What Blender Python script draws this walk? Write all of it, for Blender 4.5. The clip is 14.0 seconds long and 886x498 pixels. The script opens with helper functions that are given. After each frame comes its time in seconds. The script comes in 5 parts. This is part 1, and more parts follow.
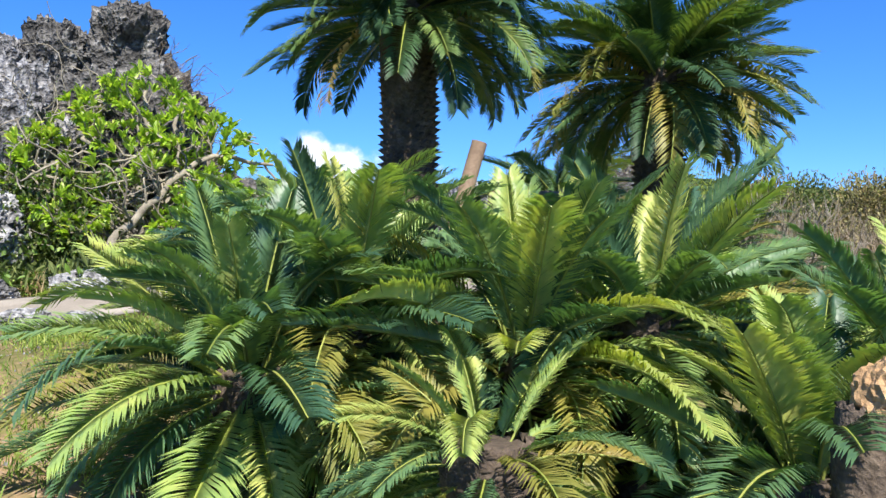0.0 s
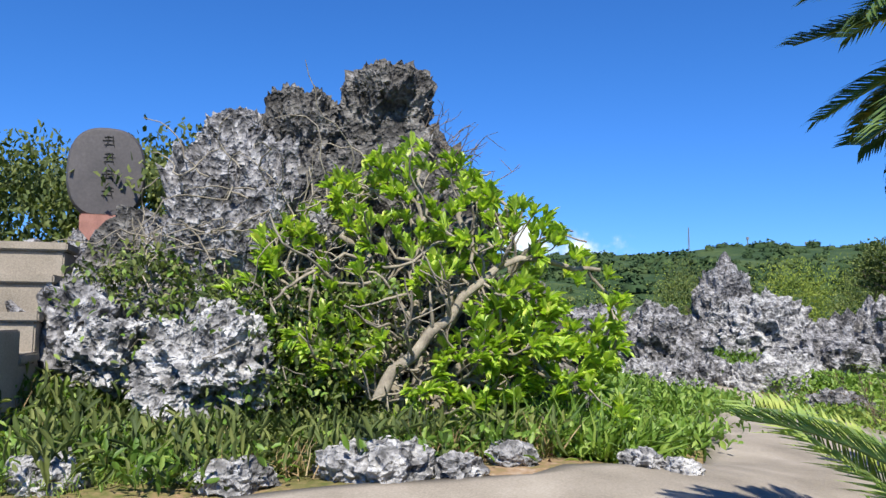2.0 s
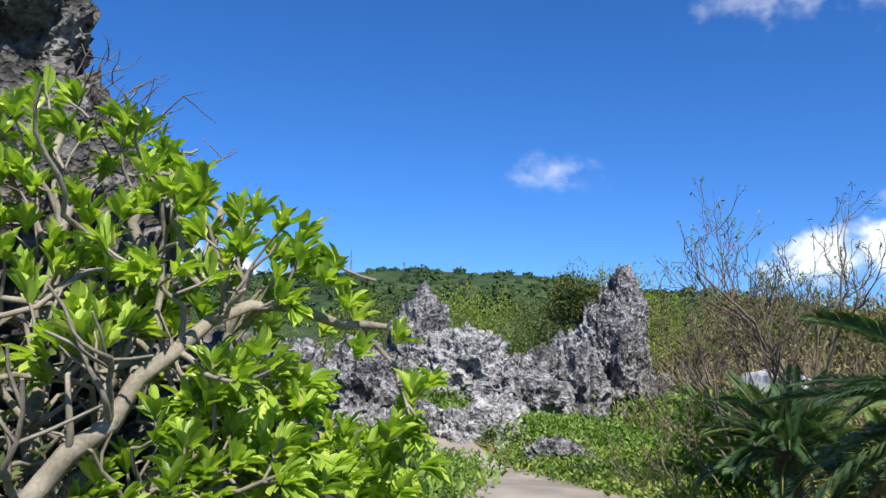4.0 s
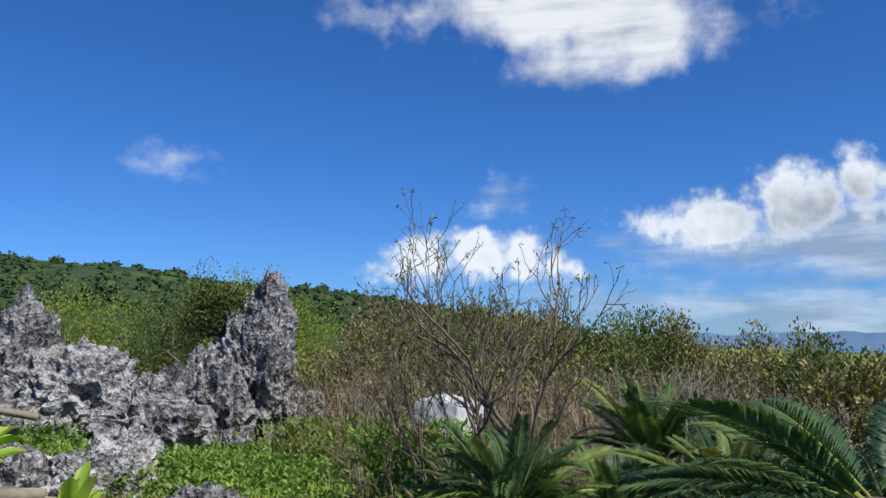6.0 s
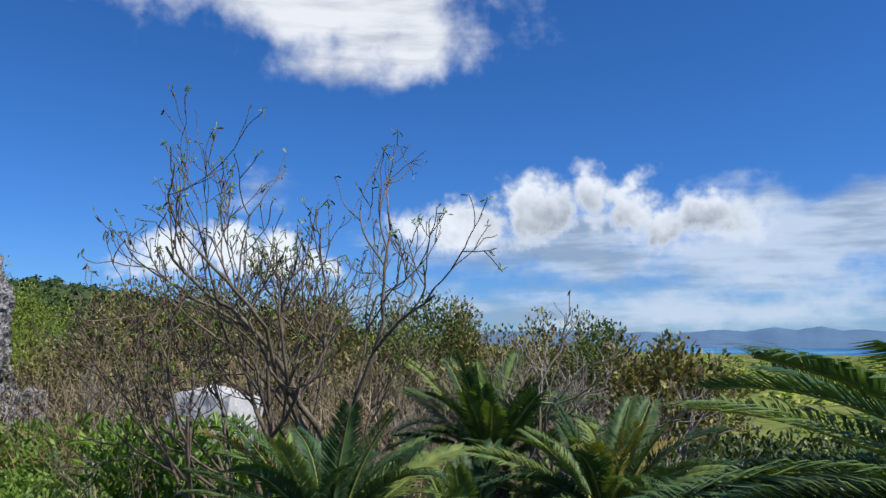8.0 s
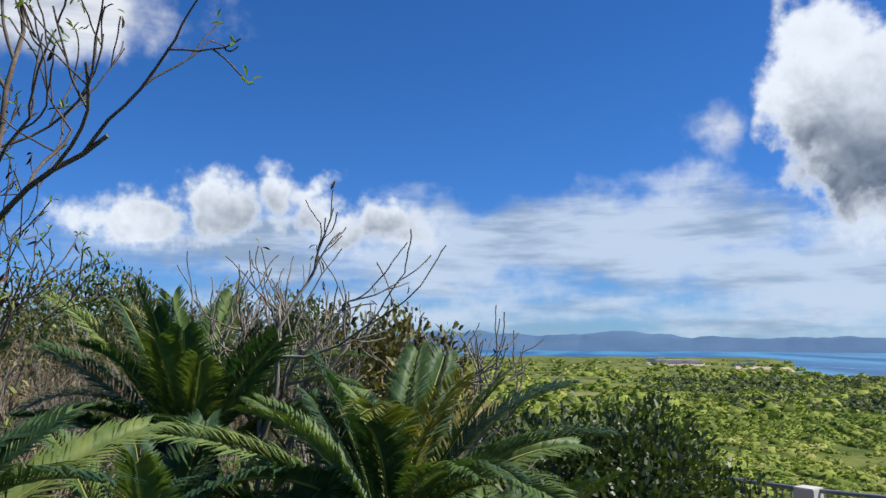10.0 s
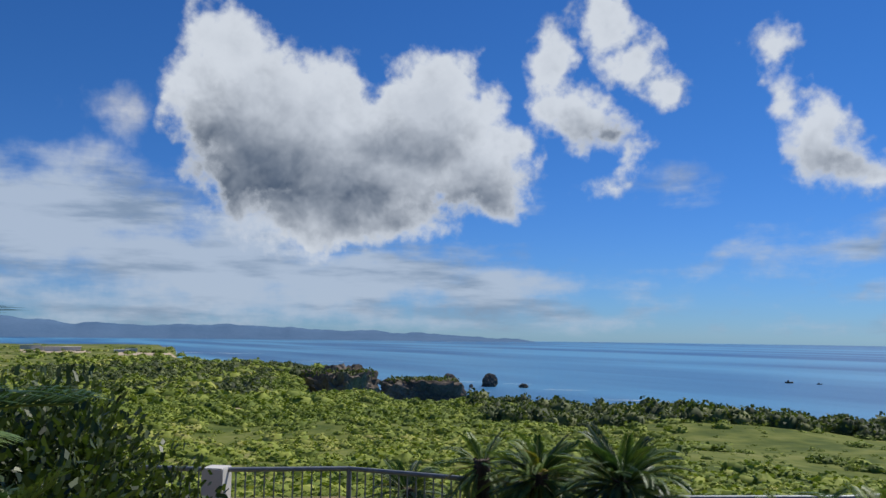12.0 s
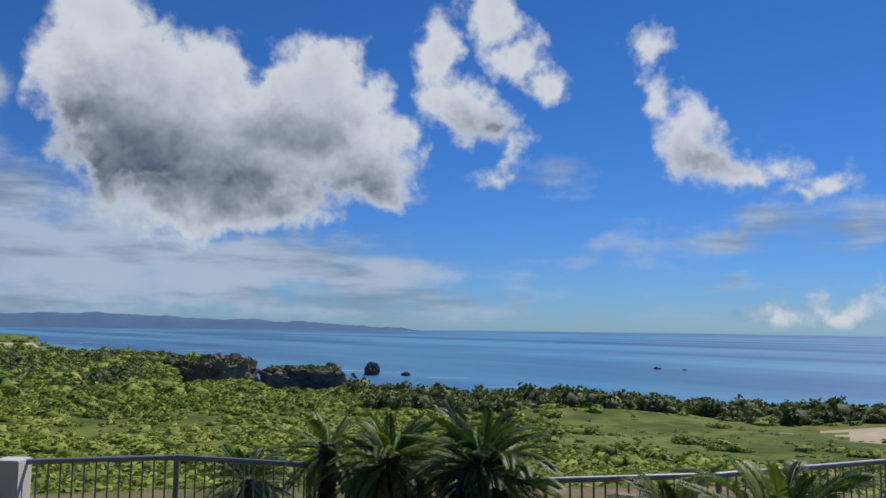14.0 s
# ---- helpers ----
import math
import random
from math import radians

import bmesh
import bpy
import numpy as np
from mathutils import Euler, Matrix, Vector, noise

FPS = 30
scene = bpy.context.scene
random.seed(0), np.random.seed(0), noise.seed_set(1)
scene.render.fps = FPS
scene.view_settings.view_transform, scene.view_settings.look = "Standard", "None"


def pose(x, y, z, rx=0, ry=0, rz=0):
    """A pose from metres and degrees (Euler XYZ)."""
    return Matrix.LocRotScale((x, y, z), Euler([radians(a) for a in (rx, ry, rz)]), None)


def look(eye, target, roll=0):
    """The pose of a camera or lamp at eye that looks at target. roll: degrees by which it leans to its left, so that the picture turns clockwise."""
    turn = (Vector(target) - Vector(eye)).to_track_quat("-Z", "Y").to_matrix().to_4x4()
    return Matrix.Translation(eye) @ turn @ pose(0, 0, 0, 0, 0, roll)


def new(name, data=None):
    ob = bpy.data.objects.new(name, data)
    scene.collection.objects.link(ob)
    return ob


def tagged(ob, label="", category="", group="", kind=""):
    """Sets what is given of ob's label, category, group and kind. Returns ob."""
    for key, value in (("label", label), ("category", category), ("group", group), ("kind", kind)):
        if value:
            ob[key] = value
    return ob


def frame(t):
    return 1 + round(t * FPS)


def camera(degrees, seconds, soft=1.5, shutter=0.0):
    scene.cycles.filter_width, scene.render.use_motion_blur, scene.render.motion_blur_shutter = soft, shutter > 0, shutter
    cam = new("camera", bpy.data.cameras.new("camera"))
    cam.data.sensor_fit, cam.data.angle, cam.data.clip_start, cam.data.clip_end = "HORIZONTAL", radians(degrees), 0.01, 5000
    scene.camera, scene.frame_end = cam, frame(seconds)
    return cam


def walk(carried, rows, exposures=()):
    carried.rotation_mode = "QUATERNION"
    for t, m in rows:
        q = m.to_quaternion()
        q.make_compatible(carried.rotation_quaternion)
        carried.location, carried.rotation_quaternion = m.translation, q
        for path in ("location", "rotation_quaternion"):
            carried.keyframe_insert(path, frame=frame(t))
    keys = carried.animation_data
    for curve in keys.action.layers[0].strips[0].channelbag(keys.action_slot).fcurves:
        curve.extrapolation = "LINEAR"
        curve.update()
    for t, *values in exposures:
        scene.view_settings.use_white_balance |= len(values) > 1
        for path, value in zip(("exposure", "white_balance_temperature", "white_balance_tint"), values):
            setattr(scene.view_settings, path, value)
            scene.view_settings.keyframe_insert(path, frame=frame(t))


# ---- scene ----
# The walk: seconds, x, y, z, yaw, pitch, roll
cam = camera(58.0, 14.0)
PATH = (
    (0.0, 0.0, 0.0, 1.45, 0.0, 0.1, 0.0),
    (0.5, -0.54, 0.66, 1.59, 5.5, 1.6, -0.1),
    (1.0, -1.01, 1.23, 1.77, 9.4, 2.9, -0.2),
    (1.5, -1.47, 1.97, 1.85, 11.9, 4.1, -0.3),
    (2.0, -1.81, 2.66, 2.01, 12.5, 5.2, -0.5),
    (2.5, -2.02, 3.33, 2.11, 11.5, 6.1, -0.6),
    (3.0, -2.26, 3.98, 2.25, 5.6, 6.6, -0.6),
    (3.5, -2.32, 4.70, 2.31, -3.2, 6.8, -0.5),
    (4.0, -2.46, 5.41, 2.36, -11.3, 6.8, -0.5),
    (6.5, -2.34, 7.74, 2.81, -44.1, 6.6, 0.0),
    (7.0, -2.06, 8.19, 2.73, -49.2, 6.6, 0.0),
    (9.5, 0.14, 10.19, 2.25, -69.0, 6.6, -0.2),
    (10.0, 0.64, 10.42, 2.14, -78.3, 6.7, -0.3),
    (10.5, 1.04, 10.67, 2.11, -90.4, 6.5, -0.4),
    (11.0, 1.38, 10.77, 2.07, -102.6, 6.4, -0.5),
    (11.5, 1.81, 10.75, 2.03, -112.9, 6.2, -0.6),
    (12.0, 2.14, 10.61, 1.93, -120.2, 6.1, -0.65),
    (12.5, 2.45, 10.24, 1.80, -124.7, 5.9, -0.65),
    (13.0, 2.55, 10.05, 1.76, -127.1, 5.7, -0.65),
    (13.5, 2.70, 9.84, 1.73, -128.1, 5.5, -0.65),
    (14.0, 2.94, 9.63, 1.69, -128.5, 5.4, -0.65),
)
walk(cam, [(t, pose(x, y, z, 90 + p, r, w)) for t, x, y, z, w, p, r in PATH],
     exposures=((0.0, 0.98), (1.0, 0.80), (2.0, 0.68), (4.2, 0.5), (6.5, 0.14), (9.5, 0.22), (11.0, -0.06), (12.0, -0.25), (14.0, -0.34)))

# ---- sky, clouds and sun ----
SUN_AZIMUTH, SUN_ELEVATION = 168.0, 50.0   # degrees, clockwise from +y

world = bpy.data.worlds.new("sky")
scene.world = world
world.use_nodes = True
WT = world.node_tree
WT.nodes.clear()


def link_in(tree, socket, value):
    if hasattr(value, "is_linked"):
        tree.links.new(value, socket)
    elif value is not None:
        socket.default_value = value


def wmath(op, a, b=None, c=None, clamp=False):
    n = WT.nodes.new("ShaderNodeMath")
    n.operation, n.use_clamp = op, clamp
    for i, v in enumerate((a, b, c)):
        if v is not None:
            link_in(WT, n.inputs[i], v)
    return n.outputs[0]


def wvec(op, a, b=None):
    n = WT.nodes.new("ShaderNodeVectorMath")
    n.operation = op
    link_in(WT, n.inputs[0], a)
    if b is not None:
        link_in(WT, n.inputs[1], b)
    return n.outputs["Value"] if op in ("LENGTH", "DOT_PRODUCT") else n.outputs[0]


def wnoise(vec, scale, detail, rough=0.55):
    n = WT.nodes.new("ShaderNodeTexNoise")
    link_in(WT, n.inputs["Vector"], vec)
    n.inputs["Scale"].default_value, n.inputs["Detail"].default_value, n.inputs["Roughness"].default_value = scale, detail, rough
    return n


def wstep(v, lo, hi):
    n = WT.nodes.new("ShaderNodeMapRange")
    n.interpolation_type = "SMOOTHSTEP"
    link_in(WT, n.inputs["Value"], v)
    n.inputs["From Min"].default_value, n.inputs["From Max"].default_value = lo, hi
    return n.outputs["Result"]


def build_sky():
    coord = WT.nodes.new("ShaderNodeTexCoord").outputs["Generated"]
    sky = WT.nodes.new("ShaderNodeTexSky")
    sky.sky_type, sky.sun_disc = "NISHITA", False
    sky.sun_elevation, sky.sun_rotation = radians(SUN_ELEVATION), radians(SUN_AZIMUTH)
    sky.air_density, sky.dust_density, sky.ozone_density = 1.0, 0.0, 4.0
    way = wvec("NORMALIZE", coord)
    sep = WT.nodes.new("ShaderNodeSeparateXYZ")
    link_in(WT, sep.inputs[0], way)
    az = wmath("MULTIPLY", wmath("ARCTAN2", sep.outputs[0], sep.outputs[1]), 57.29578)
    el = wmath("MULTIPLY", wmath("ARCSINE", sep.outputs[2]), 57.29578)
    com = WT.nodes.new("ShaderNodeCombineXYZ")
    link_in(WT, com.inputs[0], az)
    link_in(WT, com.inputs[1], el)
    warp = wvec("SUBTRACT", wnoise(way, 11.0, 4.0).outputs["Color"], (0.5, 0.5, 0.5))
    place = wvec("ADD", com.outputs[0], wvec("MULTIPLY", warp, (7.0, 5.0, 0.0)))

    def heaped(spot, rows, blend=0.5):
        """Depth inside the nearest of a set of ellipses, in degrees; below zero outside."""
        total = None
        for a, e, w, h in rows:
            away = wvec("LENGTH", wvec("MULTIPLY", wvec("SUBTRACT", spot, (a, e, 0.0)), (1.0 / w, 1.0 / h, 0.0)))
            deep = wmath("MULTIPLY", wmath("SUBTRACT", 1.0, away), min(w, h))
            total = deep if total is None else wmath("SMOOTH_MAX", total, deep, blend)
        return total

    def puffs(spot, scale):
        """Rounded cauliflower bumps, -0.5 to 0.5."""
        n = WT.nodes.new("ShaderNodeTexVoronoi")
        n.feature, n.normalize = "SMOOTH_F1", True
        link_in(WT, n.inputs["Vector"], spot)
        n.inputs["Scale"].default_value, n.inputs["Detail"].default_value, n.inputs["Roughness"].default_value, n.inputs["Smoothness"].default_value = scale, 3.0, 0.62, 0.35
        return wmath("SUBTRACT", 0.5, n.outputs["Distance"])

    def blend_colour(f, a, b):
        n = WT.nodes.new("ShaderNodeMix")
        n.data_type = "RGBA"
        link_in(WT, n.inputs["Factor"], f)
        link_in(WT, n.inputs["A"], a)
        link_in(WT, n.inputs["B"], b)
        return n.outputs["Result"]

    # cumulus: azimuth, elevation, half width, half height (degrees)
    cumulus = (
        (107.6, 13.8, 6.6, 5.6), (104.2, 19.4, 2.6, 3.0), (102.0, 16.5, 2.0, 3.0), (113.6, 12.4, 8.5, 5.0), (111.0, 16.0, 4.5, 3.2), (119.5, 15.5, 4.6, 4.6), (122.5, 11.5, 4.2, 3.2), (112.0, 8.6, 8.0, 2.4),
        (127.6, 19.0, 1.6, 2.4), (127.4, 16.5, 1.6, 1.6), (129.9, 15.6, 2.4, 2.2), (131.8, 14.2, 1.5, 1.3), (131.4, 21.6, 2.1, 1.9), (133.6, 19.6, 1.6, 1.4), (135.8, 17.6, 1.2, 1.1), (133.0, 12.6, 0.9, 1.2), (132.0, 10.3, 0.9, 0.6),
        (142.9, 18.7, 1.1, 1.5), (144.0, 15.8, 0.9, 1.1), (145.6, 12.9, 2.0, 2.2), (147.2, 11.8, 1.8, 1.4), (149.2, 10.6, 2.3, 1.2), (154.3, 9.4, 1.6, 0.9), (152.3, 8.7, 1.0, 0.6), (151.2, 10.6, 1.3, 0.7),
        (155.0, 1.3, 4.0, 0.8), (57.0, 8.0, 4.0, 1.6), (62.6, 9.2, 2.1, 2.3), (66.3, 9.4, 1.5, 1.9), (69.2, 9.3, 2.4, 1.7), (74.0, 8.4, 3.4, 1.6),
        (36.5, 5.6, 2.4, 1.1), (41.0, 6.2, 1.7, 1.4), (44.5, 6.0, 2.0, 1.5), (47.0, 5.2, 1.4, 0.8), (-7.5, 6.0, 2.6, 1.3), (-3.0, 5.2, 1.8, 0.7),
    )
    # soft sheets and rags
    soft = (
        (48.0, 23.4, 13.0, 3.6), (55.0, 20.8, 6.5, 2.8), (36.5, 22.6, 5.0, 1.8), (48.0, 19.6, 5.0, 1.6), (42.2, 10.3, 1.2, 0.7), (19.5, 11.9, 1.2, 0.3), (-22.0, 27.0, 6.0, 2.0),
        (65.0, 6.6, 11.0, 2.6), (80.0, 6.8, 12.0, 3.2), (93.0, 7.4, 9.0, 3.6), (95.5, 10.2, 4.5, 1.2), (103.0, 5.2, 12.0, 3.6), (115.0, 3.8, 9.0, 2.8), (122.5, 2.6, 6.0, 1.9), (97.6, 14.3, 2.0, 1.2),
        (57.0, 3.0, 8.0, 0.9), (78.0, 2.0, 22.0, 1.5), (101.0, 1.6, 14.0, 1.2), (149.5, 6.2, 3.0, 0.6), (155.8, 6.1, 3.8, 1.3), (147.0, 3.5, 1.3, 0.3), (140.5, 5.0, 1.4, 0.3), (131.0, 1.6, 5.0, 0.35),
        (136.0, 10.9, 1.4, 0.6), (125.5, 10.0, 1.5, 0.7), (230.0, 12.0, 20.0, 5.0), (285.0, 9.0, 16.0, 4.0),
    )
    # where the cumulus is thick and grey below
    bases = ((106.5, 10.8, 5.2, 3.2), (112.5, 9.3, 6.0, 2.0), (104.0, 13.5, 3.2, 2.0), (117.5, 12.8, 3.0, 1.4), (121.0, 9.6, 3.5, 1.3), (131.5, 14.2, 2.0, 1.0), (65.5, 8.0, 4.5, 1.0), (146.5, 11.6, 1.4, 0.7), (72.0, 7.3, 5.0, 0.9))
    fine = wmath("SUBTRACT", wnoise(way, 34.0, 7.0, 0.6).outputs["Fac"], 0.5)
    bump_at = wvec("ADD", way, wvec("MULTIPLY", warp, (0.05, 0.05, 0.05)))
    lumps = puffs(bump_at, 17.0)
    heap = wmath("ADD", heaped(place, cumulus), wmath("ADD", wmath("MULTIPLY", lumps, 2.6), wmath("MULTIPLY", fine, 2.9)))
    heap = wmath("MINIMUM", heap, 4.0)
    firm = wstep(heap, -0.25, 1.25)
    flat = wnoise(wvec("MULTIPLY", way, (1.0, 1.0, 3.5)), 7.0, 6.0, 0.58).outputs["Fac"]
    round_ = wnoise(way, 9.0, 6.0, 0.55).outputs["Fac"]
    aloft = wstep(el, 9.0, 14.0)
    strata = wmath("ADD", wmath("MULTIPLY", flat, wmath("SUBTRACT", 1.0, aloft)), wmath("MULTIPLY", round_, aloft))
    rag = wmath("ADD", wmath("ADD", heaped(place, soft, 0.9), wmath("MULTIPLY", wmath("SUBTRACT", 1.0, aloft), 0.55)), wmath("ADD", wmath("MULTIPLY", wmath("SUBTRACT", strata, 0.5), 6.5), wmath("MULTIPLY", fine, 2.0)))
    haze = wmath("MULTIPLY", wstep(rag, -0.6, 2.4), 0.95)
    mask = wmath("MULTIPLY", wmath("MAXIMUM", firm, haze), wstep(el, -0.3, 0.5))
    # bumps facing away from the sun and thick bases go grey
    sunward = wvec("ADD", bump_at, (0.010, -0.012, 0.016))
    relief = wmath("SUBTRACT", puffs(sunward, 17.0), lumps)
    dark = wmath("ADD", heaped(place, bases, 1.2), wmath("ADD", wmath("MULTIPLY", fine, 1.1), wmath("MULTIPLY", relief, 1.6)))
    grey = wmath("ADD", wmath("MULTIPLY", wstep(dark, -2.2, 2.2), 0.9), wmath("MULTIPLY", wmath("MULTIPLY", relief, 0.8), wstep(heap, 0.4, 2.2)), clamp=True)
    grey = wmath("MULTIPLY", grey, wstep(heap, 0.2, 1.8))
    solid = blend_colour(grey, (0.86, 0.92, 1.0, 1), (0.09, 0.125, 0.18, 1))
    solid = blend_colour(wmath("MULTIPLY", wstep(heap, 1.2, 4.0), 0.30), solid, (0.40, 0.46, 0.55, 1))
    bands = wnoise(wvec("MULTIPLY", wvec("ADD", way, (0.3, 0.1, 0.02)), (1.0, 1.0, 6.0)), 6.0, 5.0, 0.55).outputs["Fac"]
    veil = blend_colour(wmath("MULTIPLY", wstep(bands, 0.42, 0.66), 0.75), (0.57, 0.68, 0.84, 1), (0.21, 0.31, 0.46, 1))
    high = blend_colour(wstep(bands, 0.40, 0.75), (0.90, 0.93, 0.97, 1), (0.45, 0.50, 0.58, 1))
    veil = blend_colour(wstep(el, 9.0, 15.0), veil, high)
    cloud_colour = blend_colour(firm, veil, solid)
    blue, white = WT.nodes.new("ShaderNodeBackground"), WT.nodes.new("ShaderNodeBackground")
    tint = WT.nodes.new("ShaderNodeMix")
    tint.data_type, tint.blend_type = "RGBA", "MULTIPLY"
    tint.inputs["Factor"].default_value = 1.0
    rich = WT.nodes.new("ShaderNodeHueSaturation")
    rich.inputs["Saturation"].default_value = 1.08
    link_in(WT, rich.inputs["Color"], sky.outputs[0])
    link_in(WT, tint.inputs["A"], rich.outputs[0])
    band = WT.nodes.new("ShaderNodeMix")
    band.data_type = "RGBA"
    link_in(WT, band.inputs["Factor"], wstep(el, -1.0, 20.0))
    band.inputs["A"].default_value, band.inputs["B"].default_value = HORIZON_TINT, SKY_TINT
    link_in(WT, tint.inputs["B"], band.outputs["Result"])
    link_in(WT, blue.inputs["Color"], tint.outputs["Result"])
    blue.inputs["Strength"].default_value = SKY_STRENGTH
    link_in(WT, white.inputs["Color"], cloud_colour)
    white.inputs["Strength"].default_value = CLOUD_STRENGTH
    both = WT.nodes.new("ShaderNodeMixShader")
    link_in(WT, both.inputs[0], wmath("MULTIPLY", mask, 0.95))
    WT.links.new(blue.outputs[0], both.inputs[1])
    WT.links.new(white.outputs[0], both.inputs[2])
    out = WT.nodes.new("ShaderNodeOutputWorld")
    WT.links.new(both.outputs[0], out.inputs["Surface"])


SKY_STRENGTH, CLOUD_STRENGTH = 0.075, 0.90
SKY_TINT, HORIZON_TINT = (0.38, 0.80, 1.34, 1), (0.42, 0.75, 1.42, 1)
build_sky()
sun = new("sun", bpy.data.lights.new("sun", "SUN"))
sun.data.energy, sun.data.angle, sun.data.color = 5.0, radians(0.5), (1.0, 0.95, 0.86)
sun_way = Vector((math.sin(radians(SUN_AZIMUTH)) * math.cos(radians(SUN_ELEVATION)), math.cos(radians(SUN_AZIMUTH)) * math.cos(radians(SUN_ELEVATION)), math.sin(radians(SUN_ELEVATION))))
sun.matrix_world = look(sun_way * 50, (0, 0, 0))

# ---- materials ----
CENTRE, SEA = (2.0, 9.0), -35.0   # middle of the headland, level of the sea


def material(name, stops, rough=0.8, scale=6.0, fine=60.0, bump=0.3, bump_distance=0.02, metal=0.0, translucent=0.0, per_object=0.0, per_island=0.0, coords="Object", spec=0.5, pits=0.0):
    """A procedural surface: colour from two scales of noise over the given stops (position, rgb), relief, and variation piece by piece."""
    m = bpy.data.materials.new(name)
    m.use_nodes = True
    t = m.node_tree
    b = t.nodes["Principled BSDF"]
    tc = t.nodes.new("ShaderNodeTexCoord")
    if coords == "World":
        at = t.nodes.new("ShaderNodeNewGeometry").outputs["Position"]
    else:
        at = tc.outputs[coords]

    def noise_at(s, detail):
        n = t.nodes.new("ShaderNodeTexNoise")
        t.links.new(at, n.inputs["Vector"])
        n.inputs["Scale"].default_value, n.inputs["Detail"].default_value = s, detail
        return n.outputs["Fac"]

    def calc(op, a, c):
        n = t.nodes.new("ShaderNodeMath")
        n.operation = op
        for i, v in enumerate((a, c)):
            link_in(t, n.inputs[i], v)
        return n.outputs[0]

    broad, grain = noise_at(scale, 4), noise_at(fine, 5)
    f = calc("ADD", calc("MULTIPLY", broad, 0.62), calc("MULTIPLY", grain, 0.38))
    f = calc("ADD", calc("MULTIPLY", calc("SUBTRACT", f, 0.5), 1.9), 0.5)
    if per_object:
        f = calc("ADD", f, calc("MULTIPLY", calc("SUBTRACT", t.nodes.new("ShaderNodeObjectInfo").outputs["Random"], 0.5), per_object))
    if per_island:
        f = calc("ADD", f, calc("MULTIPLY", calc("SUBTRACT", t.nodes.new("ShaderNodeNewGeometry").outputs["Random Per Island"], 0.5), per_island))
    relief = calc("ADD", calc("MULTIPLY", grain, 0.5), broad)
    if pits:
        # sharp ridges round hollow cells, as on weathered coral rock
        cell = t.nodes.new("ShaderNodeTexVoronoi")
        wob = t.nodes.new("ShaderNodeTexNoise")
        t.links.new(at, wob.inputs["Vector"])
        wob.inputs["Scale"].default_value, wob.inputs["Detail"].default_value = pits * 0.6, 4
        bent = t.nodes.new("ShaderNodeVectorMath")
        bent.operation = "MULTIPLY_ADD"
        t.links.new(wob.outputs["Color"], bent.inputs[0])
        bent.inputs[1].default_value = (1.3 / pits,) * 3
        t.links.new(at, bent.inputs[2])
        t.links.new(bent.outputs[0], cell.inputs["Vector"])
        cell.inputs["Scale"].default_value, cell.inputs["Detail"].default_value, cell.inputs["Roughness"].default_value = pits, 2.0, 0.6
        cell.normalize = True
        ridge = cell.outputs["Distance"]
        # shade painted with the relief: colour darker in hollows, lighter on ridges
        f = calc("ADD", f, calc("MULTIPLY", calc("SUBTRACT", ridge, 0.25), 1.5))
        relief = calc("ADD", calc("MULTIPLY", relief, 0.6), ridge)
    ramp = t.nodes.new("ShaderNodeValToRGB")
    while len(ramp.color_ramp.elements) < len(stops):
        ramp.color_ramp.elements.new(0.5)
    for e, (p, c) in zip(ramp.color_ramp.elements, stops):
        e.position, e.color = p, (*c, 1)
    t.links.new(f, ramp.inputs[0])
    t.links.new(ramp.outputs[0], b.inputs["Base Color"])
    b.inputs["Roughness"].default_value, b.inputs["Metallic"].default_value = rough, metal
    b.inputs["Specular IOR Level"].default_value = spec
    if bump:
        n = t.nodes.new("ShaderNodeBump")
        n.inputs["Strength"].default_value, n.inputs["Distance"].default_value = bump, bump_distance
        t.links.new(relief, n.inputs["Height"])
        t.links.new(n.outputs[0], b.inputs["Normal"])
    if translucent:
        tr, mix = t.nodes.new("ShaderNodeBsdfTranslucent"), t.nodes.new("ShaderNodeMixShader")
        bright = t.nodes.new("ShaderNodeMix")
        bright.data_type, bright.blend_type = "RGBA", "MULTIPLY"
        bright.inputs["Factor"].default_value = 1.0
        t.links.new(ramp.outputs[0], bright.inputs["A"])
        bright.inputs["B"].default_value = (1.5, 1.7, 0.6, 1)
        t.links.new(bright.outputs["Result"], tr.inputs["Color"])
        mix.inputs[0].default_value = translucent
        t.links.new(b.outputs[0], mix.inputs[1])
        t.links.new(tr.outputs[0], mix.inputs[2])
        t.links.new(mix.outputs[0], t.nodes["Material Output"].inputs["Surface"])
    return m


M_ROCK = material("grey_coral_limestone", ((0.0, (0.025, 0.025, 0.026)), (0.38, (0.085, 0.083, 0.084)), (0.60, (0.20, 0.195, 0.20)), (0.9, (0.40, 0.395, 0.40))), 0.95, 4.0, 16.0, 1.0, 0.18, coords="World", spec=0.2, pits=7.0)
M_ROCK_PALE = material("pale_bleached_limestone", ((0.0, (0.03, 0.03, 0.03)), (0.38, (0.13, 0.128, 0.128)), (0.6, (0.29, 0.285, 0.285)), (0.9, (0.52, 0.515, 0.51))), 0.95, 5.0, 20.0, 1.0, 0.15, coords="World", spec=0.2, pits=8.0)
M_ROCK_DARK = material("dark_weathered_limestone", ((0.0, (0.018, 0.018, 0.018)), (0.4, (0.06, 0.057, 0.054)), (0.7, (0.14, 0.133, 0.125)), (1.0, (0.30, 0.29, 0.275))), 0.95, 4.0, 16.0, 1.0, 0.18, coords="World", spec=0.2, pits=6.0)
